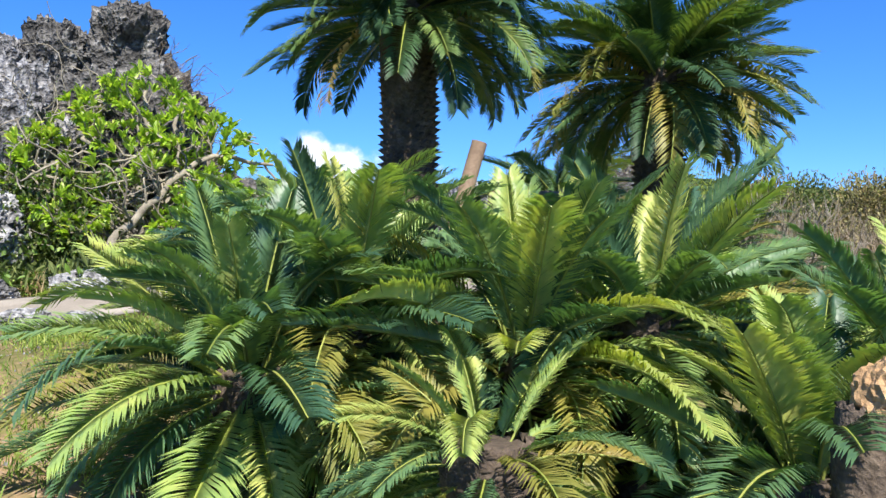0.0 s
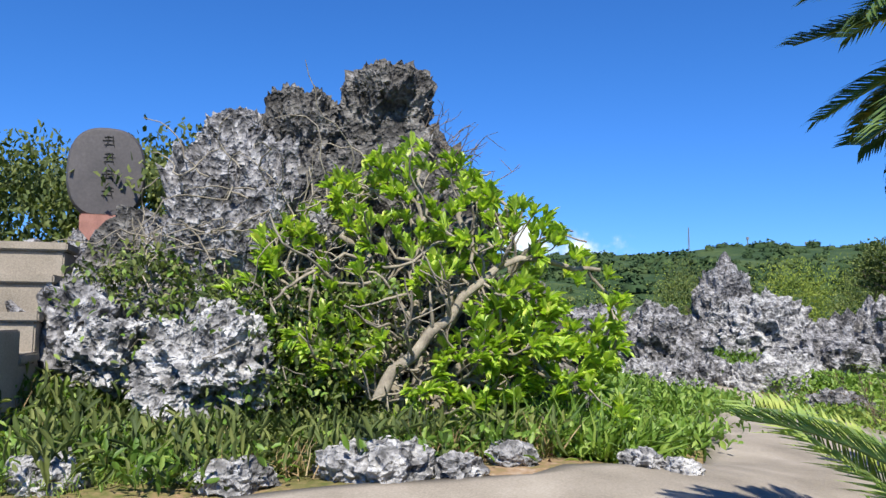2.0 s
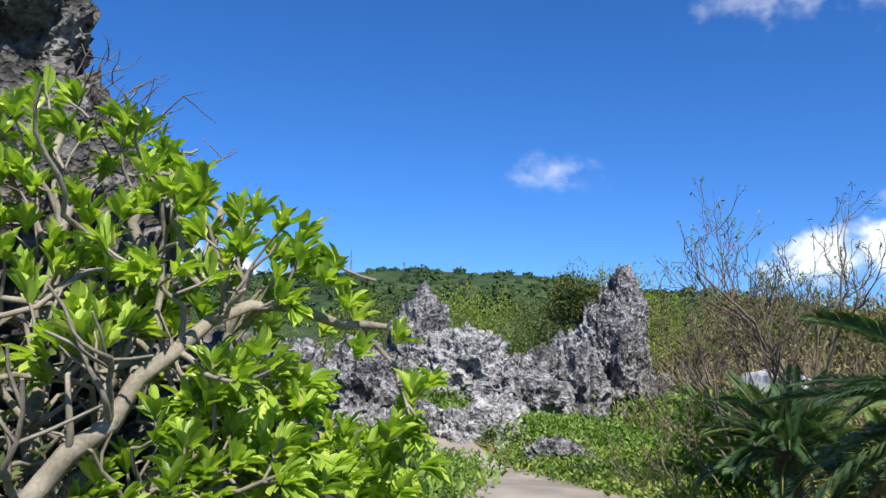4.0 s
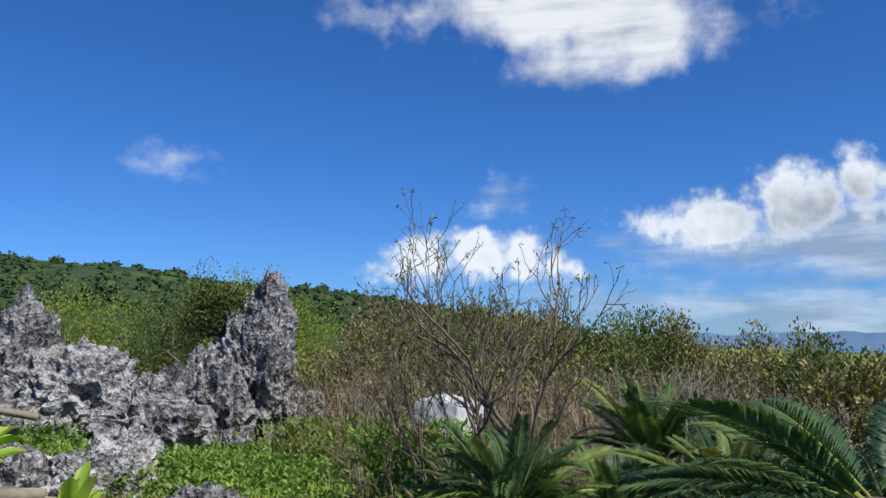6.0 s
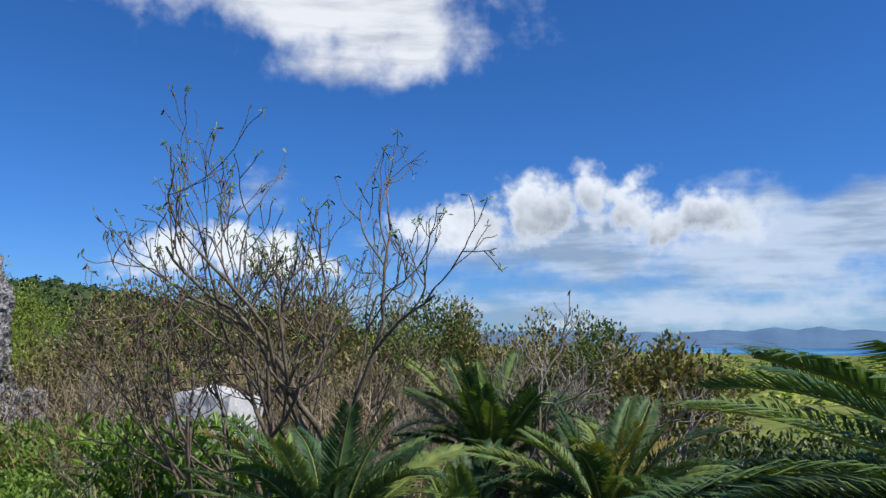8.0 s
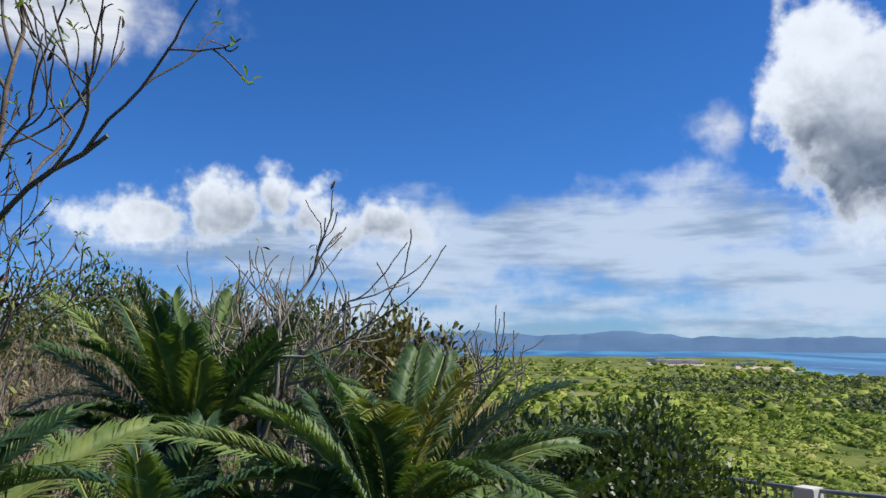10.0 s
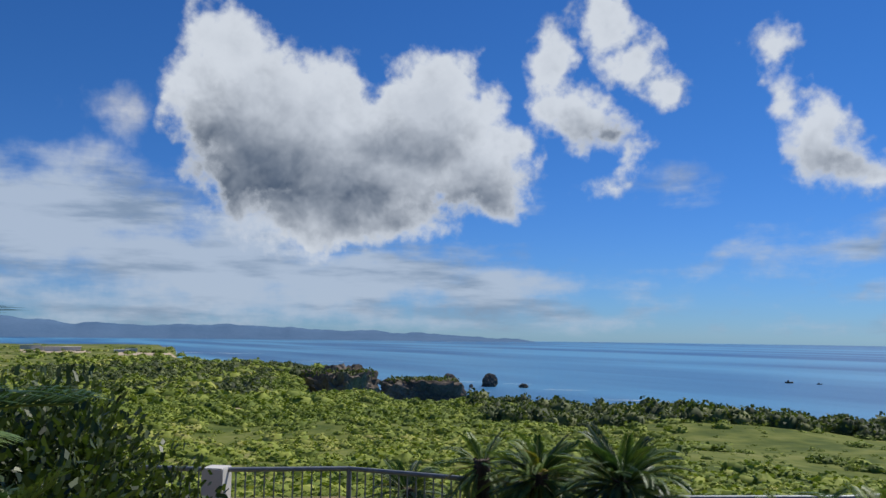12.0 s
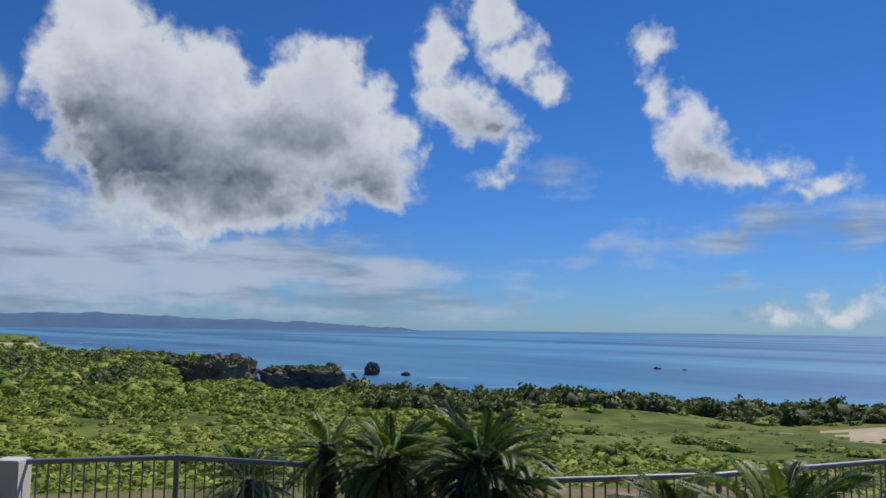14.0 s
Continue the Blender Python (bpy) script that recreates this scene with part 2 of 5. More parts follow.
M_SLAB = material("smooth_pale_grey_stone", ((0.0, (0.30, 0.30, 0.31)), (0.5, (0.42, 0.42, 0.43)), (1.0, (0.56, 0.56, 0.57))), 0.85, 2.0, 40.0, 0.3, 0.01, coords="World", spec=0.3)
M_SAND = material("pale_bare_sand", ((0.0, (0.30, 0.23, 0.15)), (0.5, (0.46, 0.37, 0.26)), (1.0, (0.62, 0.53, 0.41))), 0.95, 0.05, 1.0, 0.3, 0.2, coords="World", spec=0.1)
M_CONCRETE = material("worn_grey_concrete", ((0.1, (0.15, 0.13, 0.10)), (0.5, (0.27, 0.235, 0.19)), (0.9, (0.40, 0.355, 0.295))), 0.92, 1.5, 70.0, 0.25, 0.01, coords="World", spec=0.3)
M_STEEL = material("galvanised_steel", ((0.0, (0.13, 0.15, 0.165)), (0.5, (0.20, 0.225, 0.24)), (1.0, (0.30, 0.32, 0.335))), 0.5, 8.0, 90.0, 0.1, 0.003, metal=0.3)
M_STELE = material("dark_polished_slate", ((0.0, (0.03, 0.028, 0.028)), (0.5, (0.065, 0.058, 0.058)), (1.0, (0.11, 0.10, 0.10))), 0.55, 2.0, 30.0, 0.15, 0.01)
M_STELE_BASE = material("reddish_granite", ((0.0, (0.16, 0.07, 0.055)), (0.5, (0.28, 0.13, 0.10)), (1.0, (0.4, 0.2, 0.16))), 0.7, 6.0, 70.0, 0.2, 0.01)
M_INK = material("dark_engraved_letters", ((0.0, (0.006, 0.006, 0.006)), (1.0, (0.015, 0.015, 0.015))), 0.8, bump=0)
M_CYCAD = material("glossy_dark_cycad_leaf", ((0.0, (0.028, 0.068, 0.036)), (0.4, (0.066, 0.13, 0.05)), (0.7, (0.14, 0.215, 0.062)), (1.0, (0.25, 0.30, 0.085))), 0.5, 1.2, 14.0, 0.0, translucent=0.2, per_object=0.8, spec=0.3)
# yellower cycad leaf, also brightened in colour for the front light near the path
M_CYCAD_SUNLIT = material("sunlit_yellowish_cycad_leaf", ((0.0, (0.05, 0.115, 0.065)), (0.35, (0.135, 0.235, 0.10)), (0.65, (0.29, 0.385, 0.11)), (1.0, (0.52, 0.52, 0.16))), 0.42, 1.2, 14.0, 0.0, translucent=0.28, per_object=0.9, spec=0.45)
M_CYCAD_DRY = material("yellowed_cycad_leaf", ((0.0, (0.14, 0.16, 0.03)), (0.5, (0.27, 0.24, 0.05)), (1.0, (0.32, 0.19, 0.07))), 0.55, 1.5, 14.0, 0.0, translucent=0.22, per_object=0.8)
M_RIB = material("yellow_green_frond_rib", ((0.0, (0.12, 0.16, 0.03)), (0.5, (0.24, 0.28, 0.05)), (1.0, (0.34, 0.34, 0.10))), 0.5, 3.0, 30.0, 0.0, per_object=0.5)
M_CYCAD_TRUNK = material("scaly_dark_cycad_trunk", ((0.0, (0.02, 0.014, 0.010)), (0.5, (0.08, 0.058, 0.042)), (1.0, (0.20, 0.15, 0.11))), 0.95, 8.0, 60.0, 0.8, 0.03)
M_SHRUB_LEAF = material("fleshy_bright_green_leaf", ((0.0, (0.15, 0.25, 0.035)), (0.45, (0.31, 0.44, 0.06)), (0.8, (0.45, 0.56, 0.09)), (1.0, (0.60, 0.60, 0.15))), 0.38, 1.0, 9.0, 0.0, translucent=0.36, per_island=0.8)
M_WEED_LEAF = material("green_ground_cover_leaf", ((0.0, (0.05, 0.10, 0.015)), (0.5, (0.13, 0.235, 0.03)), (1.0, (0.26, 0.35, 0.07))), 0.55, 0.8, 6.0, 0.0, translucent=0.28, per_island=0.9, coords="World")
M_DARK_LEAF = material("dark_olive_bush_leaf", ((0.0, (0.03, 0.05, 0.012)), (0.5, (0.085, 0.12, 0.026)), (1.0, (0.18, 0.20, 0.055))), 0.75, 0.8, 6.0, 0.0, translucent=0.2, per_island=0.9, coords="World")
M_BUSH = material("dull_dark_bush_leaf", ((0.0, (0.02, 0.035, 0.01)), (0.5, (0.05, 0.08, 0.02)), (1.0, (0.12, 0.15, 0.045))), 0.45, 0.8, 6.0, 0.0, translucent=0.2, per_island=0.9, coords="World")
M_GRASS = material("short_green_grass", ((0.0, (0.07, 0.12, 0.016)), (0.5, (0.17, 0.26, 0.035)), (1.0, (0.33, 0.36, 0.08))), 0.6, 0.8, 6.0, 0.0, translucent=0.28, per_island=0.9, coords="World")
M_STRAW = material("dry_straw_stalks", ((0.0, (0.14, 0.09, 0.04)), (0.5, (0.30, 0.21, 0.10)), (1.0, (0.48, 0.37, 0.2))), 0.8, 0.8, 6.0, 0.0, translucent=0.15, per_island=0.9, coords="World")
M_BRUSH = material("brown_brush_stem", ((0.0, (0.10, 0.065, 0.04)), (0.5, (0.22, 0.16, 0.10)), (1.0, (0.38, 0.31, 0.22))), 0.9, 0.8, 6.0, 0.0, per_island=0.9, coords="World")
M_THICKET = material("brown_olive_thicket_leaf", ((0.0, (0.06, 0.055, 0.02)), (0.4, (0.14, 0.125, 0.045)), (0.7, (0.26, 0.19, 0.085)), (1.0, (0.30, 0.33, 0.09))), 0.7, 0.35, 4.0, 0.0, translucent=0.15, per_island=0.9, coords="World")
M_WOOL = material("tan_woolly_crown", ((0.0, (0.22, 0.12, 0.05)), (0.5, (0.42, 0.26, 0.13)), (1.0, (0.58, 0.40, 0.22))), 0.95, 9.0, 70.0, 0.8, 0.02)
M_BARK = material("pale_grey_bark", ((0.0, (0.09, 0.075, 0.055)), (0.5, (0.24, 0.21, 0.16)), (1.0, (0.42, 0.38, 0.3))), 0.9, 9.0, 60.0, 0.5, 0.01)
M_BARK_DARK = material("dark_twig_bark", ((0.0, (0.05, 0.038, 0.028)), (0.5, (0.135, 0.105, 0.075)), (1.0, (0.30, 0.24, 0.17))), 0.9, 9.0, 60.0, 0.5, 0.01)
M_POD = material("withered_brown_pods", ((0.0, (0.03, 0.014, 0.008)), (0.5, (0.09, 0.045, 0.025)), (1.0, (0.2, 0.1, 0.05))), 0.8, 2.0, 20.0, 0.0, per_island=0.8)
M_WOOD_POST = material("weathered_wooden_post", ((0.0, (0.13, 0.08, 0.05)), (0.5, (0.25, 0.17, 0.11)), (1.0, (0.36, 0.27, 0.18))), 0.85, 5.0, 50.0, 0.4, 0.01)
M_CANOPY = material("coastal_scrub_canopy", ((0.0, (0.07, 0.105, 0.02)), (0.4, (0.165, 0.22, 0.038)), (0.7, (0.29, 0.335, 0.06)), (1.0, (0.44, 0.41, 0.13))), 0.75, 0.012, 0.35, 0.6, 0.5, translucent=0.12, per_island=0.5, coords="World", spec=0.15)
# aerial haze over the far hills is painted into this blue base colour
M_HAZE = material("far_hills_painted_haze", ((0.0, (0.08, 0.15, 0.25)), (1.0, (0.13, 0.21, 0.32))), 1.0, 0.004, 0.05, 0.0, coords="World", spec=0.0)
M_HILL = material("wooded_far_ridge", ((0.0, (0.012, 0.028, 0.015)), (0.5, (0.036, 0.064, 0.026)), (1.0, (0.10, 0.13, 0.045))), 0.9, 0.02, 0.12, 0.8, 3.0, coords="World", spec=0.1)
M_CLIFF = material("brown_sea_cliff_rock", ((0.0, (0.04, 0.032, 0.024)), (0.5, (0.15, 0.12, 0.09)), (1.0, (0.32, 0.27, 0.21))), 0.95, 0.06, 0.7, 0.8, 0.8, coords="World", spec=0.2)
M_FOAM = material("white_surf", ((0.0, (0.6, 0.65, 0.68)), (1.0, (0.85, 0.87, 0.88))), 0.8, 0.2, 1.5, 0.2, 0.1, coords="World")
M_WALL_WHITE = material("pale_far_building", ((0.0, (0.5, 0.48, 0.44)), (1.0, (0.75, 0.73, 0.68))), 0.8, 0.3, 3.0, 0.0, coords="World")


def ground_material():
    """Turf, bare soil and coral grit near the walk; scrub green further out."""
    m = material("turf_and_coral_soil", ((0.0, (0.045, 0.06, 0.012)), (0.35, (0.08, 0.10, 0.024)), (0.55, (0.17, 0.145, 0.06)), (0.72, (0.27, 0.18, 0.105)), (1.0, (0.46, 0.38, 0.30))), 0.95, 0.7, 18.0, 0.7, 0.03, coords="World", spec=0.15)
    return m


def far_ground_material():
    return material("scrub_and_meadow", ((0.0, (0.03, 0.046, 0.012)), (0.36, (0.075, 0.105, 0.022)), (0.54, (0.15, 0.175, 0.04)), (0.76, (0.24, 0.235, 0.085)), (1.0, (0.40, 0.33, 0.20))), 0.95, 0.016, 0.25, 0.8, 0.8, coords="World", spec=0.1)


def sea_material():
    m = bpy.data.materials.new("blue_sea_water")
    m.use_nodes = True
    t = m.node_tree
    b = t.nodes["Principled BSDF"]
    geo = t.nodes.new("ShaderNodeNewGeometry").outputs["Position"]
    stretch = t.nodes.new("ShaderNodeMapping")
    stretch.inputs["Rotation"].default_value = (0, 0, radians(38))
    stretch.inputs["Scale"].default_value = (0.16, 1.0, 1.0)
    t.links.new(geo, stretch.inputs["Vector"])
    broad, ripple = t.nodes.new("ShaderNodeTexNoise"), t.nodes.new("ShaderNodeTexNoise")
    t.links.new(stretch.outputs[0], broad.inputs["Vector"])
    t.links.new(geo, ripple.inputs["Vector"])
    broad.inputs["Scale"].default_value, broad.inputs["Detail"].default_value = 0.0045, 7
    ripple.inputs["Scale"].default_value, ripple.inputs["Detail"].default_value = 0.25, 6
    ramp = t.nodes.new("ShaderNodeValToRGB")
    ramp.color_ramp.elements[0].position, ramp.color_ramp.elements[0].color = 0.42, (0.024, 0.115, 0.26, 1)
    ramp.color_ramp.elements[1].position, ramp.color_ramp.elements[1].color = 0.60, (0.085, 0.27, 0.44, 1)
    t.links.new(broad.outputs["Fac"], ramp.inputs[0])
    # pale sand under the shallow cove
    cove = t.nodes.new("ShaderNodeVectorMath")
    cove.operation = "DISTANCE"
    t.links.new(geo, cove.inputs[0])
    cove.inputs[1].default_value = (CENTRE[0] + 335 * math.sin(radians(116.5)), CENTRE[1] + 335 * math.cos(radians(116.5)), SEA)
    near = t.nodes.new("ShaderNodeMapRange")
    near.interpolation_type = "SMOOTHSTEP"
    t.links.new(cove.outputs["Value"], near.inputs["Value"])
    near.inputs["From Min"].default_value, near.inputs["From Max"].default_value = 75.0, 30.0
    mix = t.nodes.new("ShaderNodeMix")
    mix.data_type = "RGBA"
    t.links.new(near.outputs["Result"], mix.inputs["Factor"])
    t.links.new(ramp.outputs[0], mix.inputs["A"])
    mix.inputs["B"].default_value = (0.02, 0.20, 0.20, 1)
    t.links.new(mix.outputs["Result"], b.inputs["Base Color"])
    b.inputs["Roughness"].default_value = 0.42
    b.inputs["IOR"].default_value = 1.33
    b.inputs["Specular IOR Level"].default_value = 0.3
    n = t.nodes.new("ShaderNodeBump")
    n.inputs["Strength"].default_value, n.inputs["Distance"].default_value = 0.5, 1.0
    t.links.new(ripple.outputs["Fac"], n.inputs["Height"])
    t.links.new(n.outputs[0], b.inputs["Normal"])
    return m

# ---- mesh helpers ----
def mesh_from(name, verts, faces, mat=None, smooth=False):
    """A mesh from numpy arrays of corners and of equal-sided faces (or a list of such arrays)."""
    me = bpy.data.meshes.new(name)
    verts = np.asarray(verts, dtype=np.float32)
    blocks = faces if isinstance(faces, list) else [faces]
    blocks = [np.asarray(f, dtype=np.int32) for f in blocks if len(f)]
    loops = np.concatenate([f.ravel() for f in blocks])
    totals = np.concatenate([np.full(len(f), f.shape[1], dtype=np.int32) for f in blocks])
    me.vertices.add(len(verts))
    me.vertices.foreach_set("co", verts.ravel())
    me.loops.add(len(loops))
    me.loops.foreach_set("vertex_index", loops)
    me.polygons.add(len(totals))
    me.polygons.foreach_set("loop_start", np.concatenate(([0], np.cumsum(totals)[:-1])).astype(np.int32))
    me.update(calc_edges=True)
    if mat:
        me.materials.append(mat)
    if smooth:
        me.polygons.foreach_set("use_smooth", np.ones(len(totals), dtype=bool))
    return me


def from_bmesh(name, bm, mat, smooth=False):
    me = bpy.data.meshes.new(name)
    bm.to_mesh(me)
    bm.free()
    me.materials.append(mat)
    if smooth:
        for p in me.polygons:
            p.use_smooth = True
    return me


def part(name, me, parent, label="", m=None):
    ob = new(name, me)
    ob.parent = parent
    if m is not None:
        ob.matrix_basis = m
    return tagged(ob, label) if label else ob


def thing(name, m, label, category, group="", kind=""):
    ob = new(name)
    ob.empty_display_size = 0.1
    ob.matrix_world = m
    return tagged(ob, label, category, group, kind)


def smooth(v, lo, hi):
    t = np.clip((np.asarray(v, dtype=float) - lo) / (hi - lo), 0, 1)
    return t * t * (3 - 2 * t)


def ripple(x, y, size, seed):
    """Cheap smooth noise in -1..1 from turned sine waves."""
    rng = np.random.default_rng(seed)
    out = np.zeros_like(np.asarray(x, dtype=float))
    for k in range(6):
        a, p, s = rng.uniform(0, 6.283), rng.uniform(0, 6.283), size * rng.uniform(0.6, 1.6)
        out = out + np.sin((x * np.cos(a) + y * np.sin(a)) / s * 6.283 + p)
    return out / 3.2


# ---- lie of the land ----
KNOLL = np.array(((0, 0, 0), (-1.5, 2, 0.3), (-2.5, 5.4, 0.85), (-2.3, 7.7, 1.08), (-0.6, 12.5, 0.85), (1.6, 17.3, 0.42), (1.0, 19.5, 0.9), (5, 20, 0.5), (6.4, 23.6, 0.4), (0.5, 24, 1.6), (0.1, 10.2, 0.8), (3, 9.6, 0.22),
                  (-4.5, 8.4, 1.0), (-8, 8, 1.5), (0.2, 3.5, 0.15), (3, 4, 0.0), (8, 9.5, -0.5), (9, 4, -0.9), (5, -2, -0.4), (-6, 3, 0.5), (4.5, 13, 0.2), (-4, 13, 1.6), (3, 28, 0.4), (0, -8, -0.2), (-12, 12, 2.0)))
COAST = np.array(((0, 4990), (50, 4990), (66, 2600), (80, 2100), (97, 2250), (101, 2200), (101.8, 1500), (102.3, 900), (104.5, 660), (108, 530), (113.2, 430), (114.6, 222), (121.5, 208), (123, 197), (135, 190), (150, 182), (175, 170), (215, 180), (235, 4990), (360, 4990)))
RIDGE = np.array(((0, 4.6), (8, 4.9), (15, 4.7), (24, 3.9), (34, 2.9), (46, 1.6), (60, 0.4), (75, 0.0), (250, 0.0), (300, 3.0), (340, 4.5), (360, 4.6)))


def land(x, y):
    """Height of the ground."""
    x, y = np.asarray(x, dtype=float), np.asarray(y, dtype=float)
    dx, dy = x - CENTRE[0], y - CENTRE[1]
    r = np.hypot(dx, dy)
    az = np.degrees(np.arctan2(dx, dy)) % 360
    top, wsum = 0.0, 0.0
    for kx, ky, kz in KNOLL:
        w = 1.0 / (0.6 + (x - kx) ** 2 + (y - ky) ** 2) ** 1.6
        top, wsum = top + w * kz, wsum + w
    near = top / wsum + 0.03 * ripple(x, y, 1.7, 1)
    seaward = smooth(az, 35, 75) * (1 - smooth(az, 215, 250))
    slope = np.interp(r, (0, 8, 12, 20, 40, 70, 120, 400, 900, 1700, 3000), (0.3, -0.7, -1.6, -4.0, -8.2, -11, -13.5, -19.5, -26, -31, -33))
    inland = np.interp(r, (0, 15, 40, 120, 400), (1.0, 0.5, -1.5, -5, -3))
    high = np.tan(np.radians(np.interp(az, RIDGE[:, 0], RIDGE[:, 1]))) * 1500
    inland = inland + high * smooth(r, 250, 1500) * (1 + 0.05 * ripple(x, y, 300, 3)) + smooth(r, 200, 600) * 4 * ripple(x, y, 160, 4)
    far = inland * (1 - seaward) + slope * seaward + smooth(r, 25, 120) * 0.9 * ripple(x, y, 38, 2)
    # the wooded rise that ends in the sea cliff, and the hollow before it
    rise = smooth(az, 90, 100) * (1 - smooth(az, 113, 114.5)) * smooth(r, 250, 370)
    far = far + (-17.5 - far) * rise * (1 - smooth(r, 480, 700))
    hollow = smooth(az, 109.6, 110.8) * (1 - smooth(az, 117, 119)) * smooth(r, 225, 330) * (1 - smooth(r, 390, 398))
    far = far + (-27 - far) * hollow
    coast = np.interp(az, COAST[:, 0], COAST[:, 1]) * (1 + 0.03 * ripple(x, y, 30, 5))
    far = far + (SEA - 6 - far) * smooth(r, coast, coast * 1.015 + 5)
    k = smooth(r, 9, 22)
    return near * (1 - k) + far * k


def land_at(x, y):
    return float(land(x, y))


def build_ground():
    rings = [0.0]
    while rings[-1] < 4950:
        rings.append(rings[-1] + max(0.16, rings[-1] * 0.032))
    rings = np.array(rings[1:])
    n = 440
    a = np.linspace(0, 2 * np.pi, n, endpoint=False)
    x = CENTRE[0] + np.sin(a)[None, :] * rings[:, None]
    y = CENTRE[1] + np.cos(a)[None, :] * rings[:, None]
    verts = np.stack((x, y, land(x, y)), -1).reshape(-1, 3)
    i, j = np.meshgrid(np.arange(len(rings) - 1), np.arange(n), indexing="ij")
    k = (j + 1) % n
    quads = np.stack((i * n + j, (i + 1) * n + j, (i + 1) * n + k, i * n + k), -1).reshape(-1, 4)[:, ::-1]
    verts = np.vstack((verts, (CENTRE[0], CENTRE[1], land_at(*CENTRE))))
    j = np.arange(n)
    fan = np.stack((np.full(n, len(verts) - 1), (j + 1) % n, j), -1)
    me = mesh_from("ground", verts, [quads, fan], ground_material(), True)
    me.materials.append(far_ground_material())
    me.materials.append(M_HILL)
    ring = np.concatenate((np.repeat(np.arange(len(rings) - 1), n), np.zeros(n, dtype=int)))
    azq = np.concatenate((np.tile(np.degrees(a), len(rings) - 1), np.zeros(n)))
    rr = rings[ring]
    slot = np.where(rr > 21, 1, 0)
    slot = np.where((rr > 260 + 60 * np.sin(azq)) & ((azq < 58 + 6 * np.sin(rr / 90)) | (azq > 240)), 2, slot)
    me.materials.append(M_SAND)
    edge = np.interp(azq, COAST[:, 0], COAST[:, 1])
    sand = (azq > 92) & (azq < 96.2) & (rr > 1180) & (rr < 1420) | (azq > 97.5) & (azq < 102.4) & (rr > 1000) & (rr < 1160) | (azq > 101.5) & (azq < 109) & (rr > edge * 0.95)
    sand |= (azq > 152 + 2 * np.sin(rr / 3)) & (azq < 166) & (rr > 128 + 8 * np.sin(azq)) & (rr < 141) | (azq > 92.5) & (azq < 95.6) & (rr > 140) & (rr < 160) | (azq > 103) & (azq < 106) & (rr > 160) & (rr < 172)
    slot = np.where(sand, 3, slot)
    me.polygons.foreach_set("material_index", slot.astype(np.int32))
    tagged(new("ground", me), "grassy coral-soil headland falling to coastal scrub plain", "ground", kind="structure")


def build_sea():
    n = 256
    a = np.linspace(0, 2 * np.pi, n, endpoint=False)
    rings = np.array((100.0, 400, 1200, 2500, 4985))
    verts = np.stack((CENTRE[0] + np.sin(a)[None, :] * rings[:, None], CENTRE[1] + np.cos(a)[None, :] * rings[:, None], np.full((len(rings), n), SEA)), -1).reshape(-1, 3)
    i, j = np.meshgrid(np.arange(len(rings) - 1), np.arange(n), indexing="ij")
    k = (j + 1) % n
    quads = np.stack((i * n + j, i * n + k, (i + 1) * n + k, (i + 1) * n + j), -1).reshape(-1, 4)[:, ::-1]
    tagged(new("sea", mesh_from("sea", verts, quads, sea_material(), True)), "calm deep-blue sea with wind streaks to the horizon", "sea", kind="structure")


build_ground()
build_sea()


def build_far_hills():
    """The range across the bay, a long low ridge with soft tops; its haze is painted as blue colour."""
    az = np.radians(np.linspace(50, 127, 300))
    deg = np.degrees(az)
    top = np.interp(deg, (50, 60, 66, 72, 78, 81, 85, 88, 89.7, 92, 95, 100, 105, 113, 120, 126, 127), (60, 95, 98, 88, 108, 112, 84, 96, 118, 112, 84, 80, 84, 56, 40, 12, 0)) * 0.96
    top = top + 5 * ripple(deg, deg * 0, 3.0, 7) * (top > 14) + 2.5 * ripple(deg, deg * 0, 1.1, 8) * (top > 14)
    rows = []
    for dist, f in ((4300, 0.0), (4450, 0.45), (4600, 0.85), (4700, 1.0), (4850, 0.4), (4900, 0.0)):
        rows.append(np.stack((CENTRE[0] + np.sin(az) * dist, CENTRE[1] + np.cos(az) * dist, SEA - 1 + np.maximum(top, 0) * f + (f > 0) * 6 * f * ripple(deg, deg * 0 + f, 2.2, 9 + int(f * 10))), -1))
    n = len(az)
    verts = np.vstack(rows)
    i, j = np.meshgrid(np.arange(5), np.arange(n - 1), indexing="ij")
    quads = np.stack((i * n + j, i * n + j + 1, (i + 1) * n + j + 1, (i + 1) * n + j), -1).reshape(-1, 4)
    tagged(new("backdrop_hills", mesh_from("backdrop_hills", verts, quads, M_HAZE, True)), "distant hills across the bay, tinted blue for haze", "hills", kind="structure")


build_far_hills()

# ---- builders ----
class Heap:
    """Gathers corners and faces of many small pieces into one mesh."""

    def __init__(self):
        self.v, self.f, self.n = [], {3: [], 4: []}, 0

    def add(self, verts, *faces):
        verts = np.asarray(verts, dtype=np.float32).reshape(-1, 3)
        for f in faces:
            f = np.asarray(f, dtype=np.int32)
            self.f[f.shape[1]].append(f + self.n)
        self.v.append(verts)
        self.n += len(verts)

    def mesh(self, name, mat, smooth_faces=False):
        blocks = [np.vstack(b) for b in self.f.values() if b]
        return mesh_from(name, np.vstack(self.v), blocks, mat, smooth_faces)


